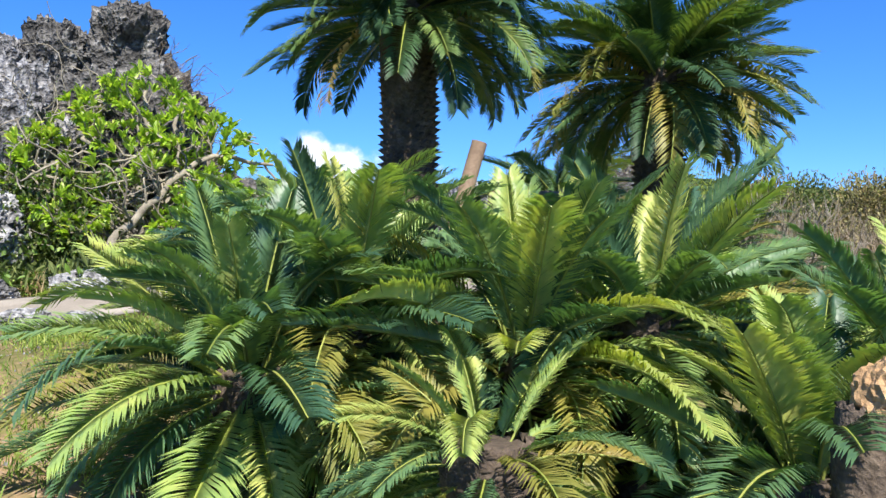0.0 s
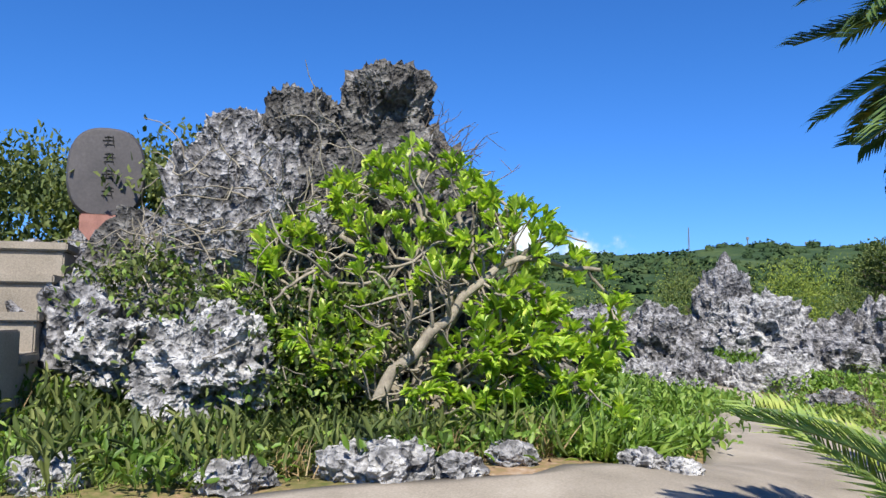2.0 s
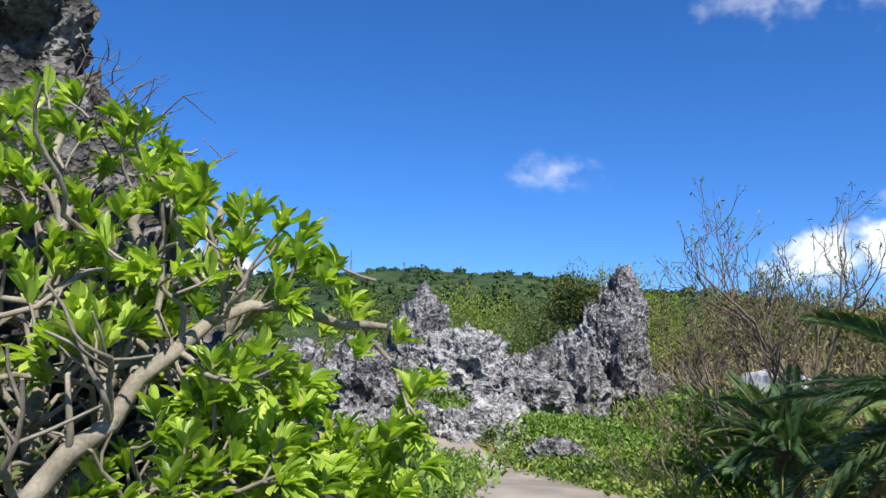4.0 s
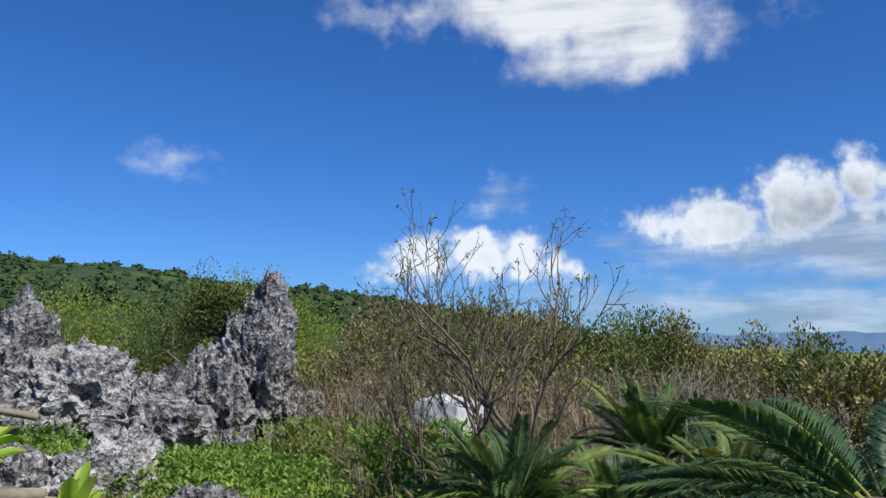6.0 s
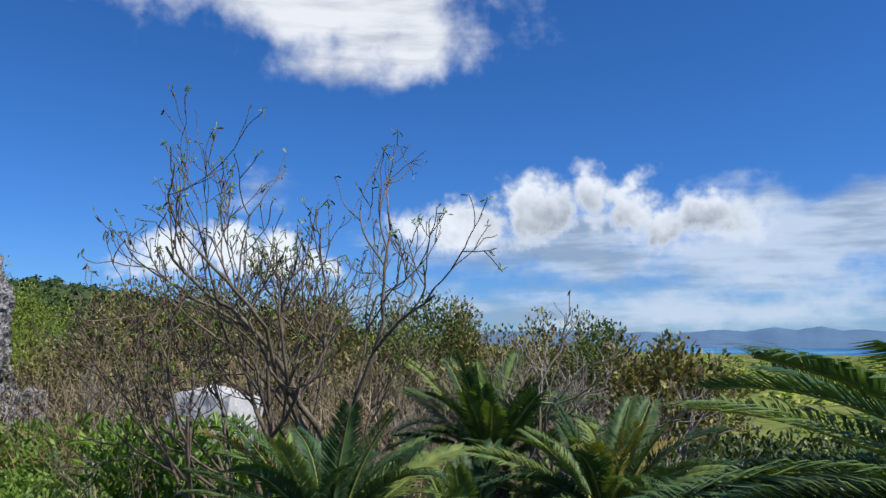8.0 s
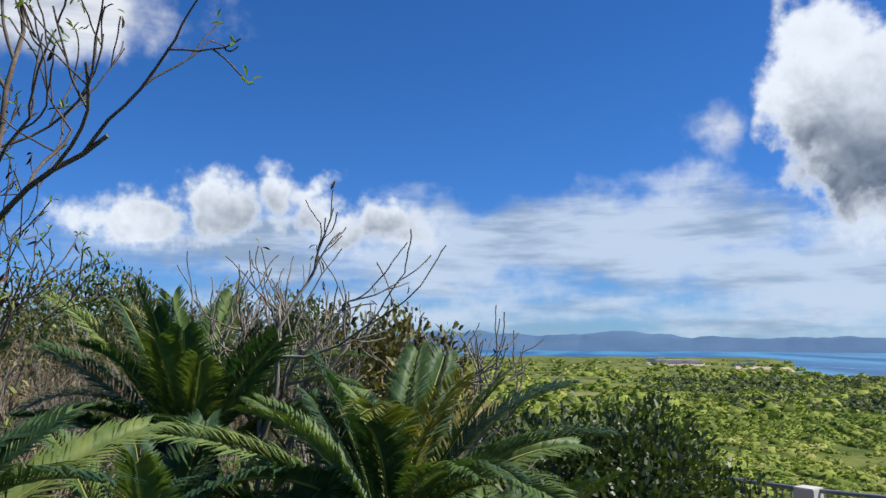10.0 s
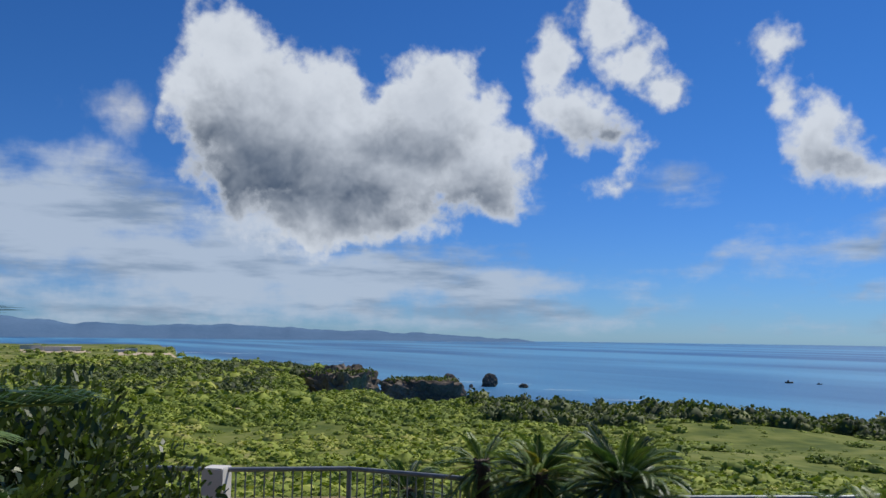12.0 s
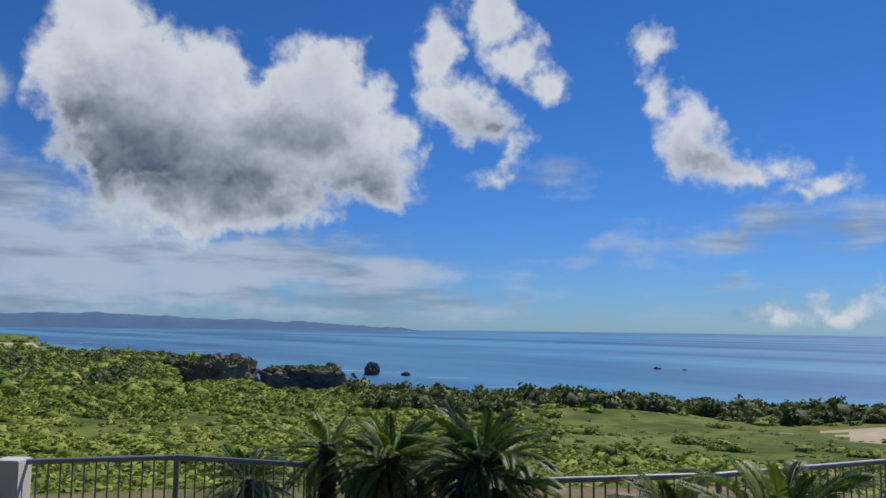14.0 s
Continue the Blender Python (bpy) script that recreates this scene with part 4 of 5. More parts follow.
def stele():
    """An oval slate slab with brushed characters on a red granite foot."""
    ob = thing("stone_stele", pose(-7.72, 10.9, 3.03, 0, 0, 32), "dark oval slate stele with engraved characters on a reddish base", "monument")
    w, h, d = 0.43, 1.08, 0.10
    a = np.linspace(0, 2 * np.pi, 48, endpoint=False)
    x = np.sign(np.cos(a)) * np.abs(np.cos(a)) ** 0.75 * w
    z = 0.14 + h * 0.5 + np.sign(np.sin(a)) * np.abs(np.sin(a)) ** 0.8 * h * 0.5
    z = np.maximum(z, 0.16)
    heap = Heap()
    rings = []
    for f, yy in ((0.94, -d), (1.0, -d * 0.7), (1.0, d * 0.7), (0.94, d)):
        rings.append(np.stack((x * f, np.full(48, yy), (z - 0.7) * f + 0.7), -1))
    i, j = np.meshgrid(np.arange(3), np.arange(48), indexing="ij")
    k = (j + 1) % 48
    q = np.stack((i * 48 + j, i * 48 + k, (i + 1) * 48 + k, (i + 1) * 48 + j), -1).reshape(-1, 4)
    heap.add(np.vstack(rings), q)
    for r, order in ((0, 1), (3, -1)):
        mid = np.array((0, rings[r][0][1], 0.7))
        c = np.arange(48)
        fan = np.stack((np.full(48, 48), (c + 1) % 48, c)[::1], -1)[:, ::order]
        heap.add(np.vstack((rings[r], mid)), fan)
    part("slab", heap.mesh("slab", M_STELE), ob)
    bm = bmesh.new()
    bmesh.ops.create_cube(bm, size=1.0)
    bmesh.ops.scale(bm, vec=(0.52, 0.34, 0.5), verts=bm.verts)
    bmesh.ops.translate(bm, vec=(0, 0, -0.07), verts=bm.verts)
    bmesh.ops.bevel(bm, geom=bm.edges, offset=0.015, segments=2, affect="EDGES")
    part("base", from_bmesh("base", bm, M_STELE_BASE), ob, "reddish granite base block")
    # brushed strokes, four characters down the middle
    rng = np.random.default_rng(5)
    strokes = Heap()
    for c in range(4):
        cz = 1.05 - c * 0.2
        for zz, hw in ((0.055, 0.05), (0.015, 0.065), (-0.035, 0.055)):
            p = np.array((0.02 + rng.normal(0, 0.008), -d - 0.004, cz + zz))
            tube(strokes, (p + (-hw, 0, -0.004), p + (0, 0, 0.006), p + (hw, 0, 0.0)), (0.006, 0.008, 0.004), 5)
        for xx in (-0.02, 0.035):
            p = np.array((0.02 + xx, -d - 0.004, cz))
            tube(strokes, (p + (0, 0, 0.07), p + (0.004, 0, 0), p + (-0.022 if xx < 0 else 0.024, 0, -0.07)), (0.006, 0.007, 0.003), 5)
    part("inscription", strokes.mesh("inscription", M_INK), ob, "dark engraved strokes")


stele()


def fence():
    """A galvanised guard rail with upright bars, in straight runs between posts."""
    ob = thing("guard_rail", pose(0, 0, 0), "grey galvanised guard rail with upright bars", "railing")
    line = np.array(FENCE)
    block = thing("concrete_post", pose(line[1][0], line[1][1], land_at(line[1][0], line[1][1]) - 0.2, 0, 0, 50), "pale grey concrete end post of the railing", "post")
    bm = bmesh.new()
    bmesh.ops.create_cube(bm, size=1.0)
    bmesh.ops.scale(bm, vec=(0.3, 0.3, RAIL_Z - land_at(line[1][0], line[1][1]) + 0.24), verts=bm.verts)
    bmesh.ops.translate(bm, vec=(0, 0, (RAIL_Z - land_at(line[1][0], line[1][1]) + 0.24) / 2), verts=bm.verts)
    bmesh.ops.bevel(bm, geom=bm.edges, offset=0.012, segments=2, affect="EDGES")
    part("shaft", from_bmesh("shaft", bm, M_WALL_WHITE), block)
    bar = Heap()
    tube(bar, ((0, 0, 0), (0, 0, 1)), (0.011, 0.011), 6)
    bar_me = bar.mesh("bar", M_STEEL)
    post = Heap()
    tube(post, ((0, 0, 0), (0, 0, 1)), (0.034, 0.034), 10)
    post_me = post.mesh("post", M_STEEL)
    for a, b in zip(line[:-1], line[1:]):
        run, n = b - a, max(4, int(np.linalg.norm(b - a) / 0.125))
        for name, zz, r in (("top_rail", RAIL_Z, 0.032), ("bottom_rail", RAIL_Z - 0.92, 0.02)):
            h = Heap()
            tube(h, ((a[0], a[1], zz), (b[0], b[1], zz)), (r, r), 8)
            part(name, h.mesh(name, M_STEEL), ob)
        for i in range(1, n):
            p = a + run * i / n
            part("bar", bar_me, ob, "", Matrix.Translation((p[0], p[1], RAIL_Z - 0.92)) @ Matrix.Diagonal((1, 1, 0.92, 1)))
        part("post", post_me, ob, "", Matrix.Translation((b[0], b[1], RAIL_Z - 1.5)) @ Matrix.Diagonal((1, 1, 1.52, 1)))


RAIL_Z = 0.09
FENCE = ((16.0, 11.5), (13.15, 7.69), (12.45, 6.07), (10.64, 4.71), (9.09, 3.84), (8.03, 1.72), (7.35, -0.84), (6.9, -2.6))
fence()

# ---- cycads ----
NEAR_LABEL = "low bushy sago cycad with arching glossy green fronds"
for i, (x, y, h, n, L, lo, hi, dry) in enumerate((
        # x, y, stem height, fronds, frond length, lowest and highest frond, share of dry fronds
        (-0.85, 3.5, 0.72, 56, 0.98, -26, 84, 0.03), (-0.45, 3.75, 1.0, 52, 1.0, -30, 86, 0.04), (0.15, 2.72, 0.66, 28, 0.6, -30, 66, 0.10),
        (0.35, 3.5, 0.95, 54, 1.0, -30, 85, 0.15), (0.95, 3.75, 1.05, 52, 1.0, -30, 85, 0.12), (1.35, 2.95, 0.55, 50, 1.0, -25, 84, 0.05),
        (2.1, 3.5, 0.85, 46, 1.0, -30, 82, 0.05), (-0.75, 4.4, 1.05, 40, 0.95, -20, 84, 0.03), (2.7, 4.6, 0.9, 38, 1.0, -20, 80, 0.05), (0.9, 4.7, 1.0, 36, 0.9, -20, 80, 0.05))):
    cycad(x, y, land_at(x, y) - 0.05, h, 0.15, n, L, 100 + i, NEAR_LABEL, lo, hi, dry, "cycads beside the path", fronds=FRONDS_SUNLIT)
cycad(-0.22, 5.2, 0.2, 2.88, 0.175, 110, 0.98, 130, "tall sago cycad with a dark scaly trunk and full crown", -22, 72, 0.04, "tall cycads")
cycad(1.62, 6.0, 0.2, 2.6, 0.18, 110, 1.05, 131, "tall sago cycad with browned lower fronds", -30, 72, 0.12, "tall cycads")
for i, (x, y, crown, n, L, lo, hi) in enumerate(((1.25, 8.9, 2.15, 50, 1.15, -32, 48), (2.25, 12.3, 1.5, 60, 0.88, -12, 84), (4.48, 12.55, 1.7, 34, 0.95, 25, 84), (3.9, 11.3, 1.5, 50, 0.95, -20, 80), (3.1, 11.9, 1.25, 36, 0.85, -20, 80), (4.7, 11.0, 1.1, 36, 0.8, -20, 80), (1.5, 8.0, 1.6, 40, 1.0, -30, 75))):
    g = land_at(x, y)
    cycad(x, y, g - 0.05, crown - g, 0.15, n, L, 150 + i, "dark green sago cycad among dry shrubs", lo, hi, 0.05, "cycads at the overlook")
for i, (x, y, crown, n, L) in enumerate(((8.58, 4.68, 0.5, 96, 0.74), (9.76, 4.87, 0.4, 74, 0.68), (10.76, 5.01, 0.42, 24, 0.62), (12.7, 5.03, -0.25, 50, 0.66), (7.18, 3.72, 0.12, 60, 0.68), (5.45, 5.1, 0.56, 62, 0.72))):
    g = land_at(x, y)
    cycad(x, y, g - 0.05, max(0.3, crown - g), 0.10, n, L, 170 + i, "shaded sago cycad below the overlook railing", -58, 76, 0.05, "cycads by the railing")


def cycad_stump():
    ob = thing("cycad_stump", pose(1.18, 2.3, 0.0, -3, 6, 0), "leaning scaly cycad stump with a tan woolly top", "cycad stump")
    part("trunk", trunk_mesh(0.98, 0.105, 141), ob, "dark ringed scaly trunk")
    cap = rock_mesh("woolly_crown", M_WOOL, (0.10, 0.10, 0.12), 142, 4, 0.25, 0.6)
    part("woolly_crown", cap, ob, "tan woolly crown", pose(0.03, 0, 1.03))


cycad_stump()


# ---- the great shrub against the outcrop ----
def great_shrub():
    rng = np.random.default_rng(77)
    ob = thing("broadleaf_shrub", pose(0, 0, 0), "sprawling shrub with pale bent limbs and bright green leaf rosettes", "shrub")
    heart = np.array((-3.45, 9.0, 0.85))
    tips, ways = [], []

    def ceiling(x):
        return np.interp(x, (-5.2, -4.6, -4.1, -3.75, -3.35, -2.8, -2.3, -1.75), (2.2, 2.9, 3.5, 3.75, 3.5, 3.1, 2.8, 2.35))

    mains = (((-3.51, 8.68, 1.65), (-3.18, 8.76, 1.96), (-2.96, 8.89, 2.3), (-2.66, 9.07, 2.55), (-2.23, 9.21, 2.46), (-1.97, 9.28, 2.44)), ((-3.5, 9.1, 1.8), (-3.5, 9.5, 2.7), (-3.6, 9.7, 3.4)),
             ((-3.7, 8.9, 1.5), (-4.2, 9.0, 2.1), (-4.7, 9.0, 2.5)), ((-3.2, 9.0, 1.5), (-2.6, 9.2, 1.7), (-2.0, 9.2, 1.5)),
             ((-3.3, 9.2, 1.7), (-3.0, 9.6, 2.6), (-2.7, 9.8, 3.1)), ((-3.6, 9.1, 1.6), (-4.0, 9.4, 2.6), (-4.3, 9.6, 3.2)),
             ((-3.1, 9.1, 1.2), (-2.5, 9.3, 1.3), (-2.0, 9.5, 1.15)), ((-3.5, 9.0, 1.3), (-3.9, 9.0, 1.8), (-4.4, 8.9, 2.1)), ((-3.2, 9.1, 1.4), (-2.9, 9.1, 1.9), (-2.7, 9.2, 2.4)), ((-3.4, 9.2, 1.5), (-3.2, 9.4, 2.5), (-3.1, 9.6, 3.3)))
    for k, way in enumerate(mains):
        pts = np.vstack((heart + rng.normal(0, 0.06, 3) if k else np.array((-3.63, 8.62, 1.41)), np.array(way)))
        s = np.linspace(0, len(pts) - 1, 14)
        line = np.stack([np.interp(s, np.arange(len(pts)), pts[:, i]) for i in range(3)], -1)
        line[1:-1] += rng.normal(0, 0.045 if k else 0.015, (12, 3))
        if not k:
            bough = line.copy()
        heap = Heap()
        tube(heap, line, np.linspace(0.06, 0.02, 14) if k else np.linspace(0.055, 0.016, 14), 8)
        for b in range(11):
            at = line[rng.integers(3, 14)]
            out = at - np.array((-3.3, 9.5, 1.6))
            out = out / (np.linalg.norm(out) + 0.01) + rng.normal(0, 0.55, 3) + np.array((0, -0.15, 0.25))
            sub, w = limb_line(rng, at, out, rng.uniform(0.35, 0.75), 6, 0.28, 0.03)
            for c in range(4):
                p0 = sub[rng.integers(2, 7)]
                tw, w2 = limb_line(rng, p0, w + rng.normal(0, 0.7, 3) + np.array((0, 0, 0.4)), rng.uniform(0.14, 0.32), 3, 0.2, 0.05)
                if tw[-1][2] < ceiling(tw[-1][0]) and tw[-1][0] < -1.8:
                    tube(heap, tw, np.linspace(0.008, 0.006, 4), 4)
                tips.append(tw[-1])
                ways.append(w2 + np.array((0, 0, 0.35)))
            tips.append(sub[-1])
            ways.append(w)
            if sub[-1][2] > ceiling(sub[-1][0]) + 0.05 or sub[-1][0] > -1.75:
                continue
            tube(heap, sub, np.linspace(0.016, 0.008, 7), 5)
        part("limb", heap.mesh("limb", M_BARK), ob, "pale grey bent limb")
    # the outer shell of the crown
    n = 150
    u = rng.uniform(0, 1, n)
    ang = rng.uniform(-0.25, 3.4, n)
    cx, cz, ax, az_ = -3.3, 1.2, 1.6, 2.5
    x = cx + ax * np.cos(ang) * np.sqrt(u * 0.8 + 0.2)
    z = cz + az_ * np.abs(np.sin(ang)) * np.sqrt(u * 0.8 + 0.2)
    z = np.where(ang < 0, cz - 0.3, z)
    z = np.minimum(z, ceiling(x) - 0.05) + rng.normal(0, 0.05, n)
    y = 9.85 - 0.75 * np.sqrt(np.clip(1 - ((x - cx) / 2.1) ** 2 - ((z - 1.2) / 3.2) ** 2, 0, 1)) + rng.normal(0, 0.22, n)
    shell = np.stack((x, y, z), -1)
    tips = np.vstack((np.array(tips), shell))
    ways = np.vstack((np.array(ways), (shell - np.array((-3.3, 10.2, 1.5))) * 0.5 + rng.normal(0, 0.3, (n, 3)) + np.array((0, -0.1, 0.55))))
    low = 130
    extra = np.stack((rng.uniform(-2.9, -1.8, low), rng.uniform(8.75, 9.6, low), rng.uniform(0.95, 2.15, low)), -1)
    tips = np.vstack((tips, extra))
    ways = np.vstack((ways, rng.normal(0, 0.45, (low, 3)) + np.array((0.3, -0.4, 0.6))))
    wood = Heap()
    for _ in range(80):
        start = np.array((-3.4 + rng.normal(0, 0.5), 9.3 + rng.normal(0, 0.2), rng.uniform(1.1, 2.7)))
        pts, _w = limb_line(rng, start, rng.normal(0, 1, 3) * np.array((1, 0.4, 0.5)), rng.uniform(0.6, 1.3), 10, 0.35)
        ok = pts[:, 2].max() < ceiling(pts[-1][0]) and pts[:, 0].max() < -1.8
        if ok:
            tube(wood, pts, np.linspace(0.017, 0.007, 11), 5)
    part("twig_tangle", wood.mesh("twig_tangle", M_BARK), ob, "tangle of thin pale twigs")
    keep = (tips[:, 2] < ceiling(tips[:, 0]) + 0.03) & (tips[:, 0] < -1.78) & (tips[:, 2] > 0.9) & (tips[:, 1] > 8.55)
    # the main bough stands free in front of the leaves
    gap = np.min(np.hypot(tips[:, None, 0] - bough[None, :10, 0], tips[:, None, 2] - bough[None, :10, 2]), axis=1)
    keep &= ~((gap < 0.14) & (tips[:, 1] < 9.25))
    tips, ways = tips[keep], ways[keep]
    crown = Heap()
    rosettes(crown, tips, ways, rng, 14, 0.135, 0.04)
    tagged(part("crown", crown.mesh("crown", M_SHRUB_LEAF), ob, "bright green fleshy leaf rosettes"), kind="stuff")


great_shrub()


# ---- scattered greenery ----
QUAD_LEAF, QUAD_T = np.array(((-0.4, 0, 0), (0.4, 0, 0), (0.5, 0.7, 0.1), (-0.3, 1.0, 0.0))), np.array(((0, 1, 2, 3),))


def tufts(name, label, category, spots, mat, rng, per=26, length=0.12, width=0.035, spread=0.16, rise=0.8, shape=LEAF, tris=LEAF_T, sink=0.0):
    """Leafy tufts over a list of ground spots, as one stuff mesh."""
    spots = np.asarray(spots, dtype=float)
    n = len(spots)
    base = np.repeat(spots, per, axis=0)
    jit = rng.normal(0, 1, (n * per, 3)) * np.array((spread, spread, 0.0))
    base[:, :2] += jit[:, :2]
    base[:, 2] += rng.uniform(0, 1, n * per) ** 1.5 * spread * rise - sink
    way = rng.normal(0, 1, (n * per, 3))
    way[:, 2] = np.abs(way[:, 2]) * rise + 0.25
    heap = Heap()
    leaves(heap, base, way, length * rng.uniform(0.6, 1.3, n * per), width * rng.uniform(0.7, 1.3, n * per), rng, shape, tris)
    return tagged(new(name, heap.mesh(name, mat)), label, category, kind="stuff")


def spots_in(rng, n, x0, x1, y0, y1, lift=0.0, keep=None):
    x, y = rng.uniform(x0, x1, n), rng.uniform(y0, y1, n)
    if keep is not None:
        k = keep(x, y)
        x, y = x[k], y[k]
    return np.stack((x, y, land(x, y) + lift), -1)


def grassy(x, y):
    """Off the path, with bare soil left open in two patches."""
    bare = ((x + 3.4) ** 2 + (y - 4.3) ** 2 < 1.1) | ((x + 1.5) ** 2 + (y - 3.0) ** 2 < 0.25)
    return off_path(x, y) & (~bare | (ripple(x, y, 0.4, 93) > 0.7))


def off_path(x, y):
    """True away from the footpath and the walked line."""
    px = np.array((-8.5, -5.9, -4.6, -3.9, -2.7, -1.0, 0.0, 0.3, 0.8, 0.6, 0.1))
    py = np.array((5.3, 5.5, 5.9, 6.4, 6.9, 8.4, 11.0, 13.3, 15.4, 17.0, 18.6))
    best = np.full(np.shape(x), 9.0)
    for t in np.linspace(0, 10, 90):
        best = np.minimum(best, np.hypot(x - np.interp(t, np.arange(11), px), y - np.interp(t, np.arange(11), py)))
    return best > np.where(y > 9.5, 0.8, 0.86)


def clear_of_slab(x, y):
    """Leaves a gap in the brush before the pale boulder."""
    t = np.clip(((x - 2.2) * 2.55 + (y - 13.1) * 3.2) / 16.7, 0, 1)
    return np.hypot(x - 2.2 - 2.55 * t, y - 13.1 - 3.2 * t) > 0.7


def build_greenery():
    rng = np.random.default_rng(201)
    g = spots_in(rng, 7600, -6.5, 1.0, 0.5, 7.4, 0, grassy)
    tufts("grass", "short sunlit green grass beside the path", "grass", g, M_GRASS, rng, 12, 0.075, 0.007, 0.06, 1.6, BLADE, BLADE_T)
    g = spots_in(rng, 250, -6.6, -1.7, 6.5, 9.0, 0.02, lambda x, y: off_path(x, y))
    tufts("ground_cover", "leafy green weeds at the foot of the outcrop", "weeds", g, M_WEED_LEAF, rng, 36, 0.10, 0.034, 0.13, 1.4)
    g = spots_in(rng, 150, -6.6, -1.5, 6.7, 8.8, 0.02, off_path)
    tufts("ground_cover", "tall olive weeds at the foot of the outcrop", "weeds", g, M_DARK_LEAF, rng, 30, 0.16, 0.03, 0.12, 2.0)
    g = spots_in(rng, 70, -6.4, -2.0, 7.2, 8.6, 0.0, off_path)
    tufts("dry_grass", "tufts of dry straw by the path", "dry grass", g, M_STRAW, rng, 16, 0.22, 0.008, 0.06, 1.6, BLADE, BLADE_T)
    # creepers hugging the outcrop
    n = 340
    x = rng.uniform(-6.9, -3.6, n)
    z = 1.0 + np.interp(x, (-6.9, -6.0, -5.0, -3.6), (1.3, 1.7, 1.3, 1.2)) * rng.uniform(0, 1, n) ** 1.4
    y = 8.55 + 0.35 * (z - 1.0) + np.abs(x + 5.0) * 0.1 + rng.normal(0, 0.12, n)
    tufts("creeper", "mixed olive creepers climbing the grey rock", "creeper", np.stack((x, y, z), -1), M_DARK_LEAF, rng, 24, 0.075, 0.035, 0.16, 1.0)
    tufts("creeper", "pale green creepers climbing the grey rock", "creeper", np.stack((x, y - 0.1, z), -1)[::3], M_WEED_LEAF, rng, 20, 0.075, 0.035, 0.18, 1.0)
    # low green mat by the far rocks
    g = spots_in(rng, 1500, -2.5, 6.5, 15.5, 24.5, 0.03, off_path)
    tufts("ground_cover", "low bright green ground cover among far rocks", "weeds", g, M_WEED_LEAF, rng, 44, 0.085, 0.042, 0.26, 0.9, QUAD_LEAF, QUAD_T)
    g = spots_in(rng, 500, 1.0, 6.0, 13.0, 17.5, 0.03, off_path)
    tufts("ground_cover", "bright green creeping ground cover beside the path", "weeds", g, M_GRASS, rng, 70, 0.075, 0.034, 0.26, 0.8, QUAD_LEAF, QUAD_T)
    # hedge behind the stele
    n = 260
    x, z = rng.uniform(-13.0, -6.5, n), rng.uniform(2.0, 4.35, n)
    y = 12.6 + rng.normal(0, 0.5, n)
    tufts("hedge", "dense green shrubs behind the stele", "shrub", np.stack((x, y, z - 0.12 * np.abs(x + 9)), -1), M_DARK_LEAF, rng, 130, 0.10, 0.045, 0.3, 1.2, QUAD_LEAF, QUAD_T)
    # straw
    g = spots_in(rng, 230, 4.6, 12.5, 13.8, 22.0, 0.0, clear_of_slab)
    tufts("dry_brush", "tangled dry straw-coloured brush", "brush", g, M_STRAW, rng, 22, 0.9, 0.010, 0.24, 1.2, BLADE, BLADE_T)
    g = spots_in(rng, 420, 4.8, 14.0, 13.6, 24.0, 0.1, clear_of_slab)
    tufts("undergrowth", "olive green undergrowth among dry stems", "undergrowth", g, M_WEED_LEAF, rng, 46, 0.13, 0.05, 0.4, 1.6, QUAD_LEAF, QUAD_T)
    g = spots_in(rng, 260, 3.4, 9.0, 10.2, 14.0, 0.1, None)
    tufts("undergrowth", "dark undergrowth beneath the cycads", "undergrowth", g, M_DARK_LEAF, rng, 50, 0.11, 0.045, 0.3, 2.0)
    g = spots_in(rng, 260, 5.6, 15.0, 15.0, 24.0, 0.0, clear_of_slab)
    tufts("brush_stems", "tall thin brown brush stems", "brush", g, M_BRUSH, rng, 26, 1.4, 0.014, 0.34, 2.2, BLADE, BLADE_T)
    near = spots_in(rng, 130, 3.6, 8.4, 13.2, 15.8, 0.0, clear_of_slab)
    tufts("brush_stems", "pale bare brush stems behind the cycads", "brush", near, M_BRUSH, rng, 10, 1.15, 0.011, 0.3, 1.5, BLADE, BLADE_T)
    low = spots_in(rng, 90, 2.9, 4.6, 14.0, 15.9, 0.0, None)
    low[:, 2] += rng.uniform(0, 1.1, len(low))
    tufts("undergrowth", "leafy green undergrowth before the pale boulder", "undergrowth", low, M_WEED_LEAF, rng, 60, 0.15, 0.035, 0.2, 1.3)
    up = g.copy()
    up[:, 2] += rng.uniform(0.3, 1.7, len(g))
    tufts("brush_leaves", "sparse olive leaves on tall brush", "brush", np.vstack((up, up + (0.2, 0.1, -0.5))), M_THICKET, rng, 34, 0.07, 0.03, 0.4, 1.5, QUAD_LEAF, QUAD_T)
    # strap-leaved plants along the foot of the shrub
    g = spots_in(rng, 60, -2.9, -1.35, 8.5, 9.6, 0.0, off_path)
    tufts("strap_leaf_plant", "arching strap-leaved green plants under the shrub", "plants", g, M_WEED_LEAF, rng, 34, 0.42, 0.026, 0.07, 1.0, BLADE, BLADE_T)
    g = spots_in(rng, 26, -4.6, -3.0, 8.1, 8.7, 0.0, off_path)
    tufts("strap_leaf_plant", "arching dark strap-leaved plants at the rock foot", "plants", g, M_DARK_LEAF, rng, 34, 0.36, 0.018, 0.07, 1.0, BLADE, BLADE_T)
    g = spots_in(rng, 330, -3.0, 0.6, 8.6, 16.5, 0.02, off_path)
    tufts("ground_cover", "green weeds between the shrub and the path", "weeds", g, M_WEED_LEAF, rng, 34, 0.11, 0.04, 0.16, 1.1)
    g = spots_in(rng, 160, -6.2, -1.2, 7.7, 8.6, 0.02, off_path)
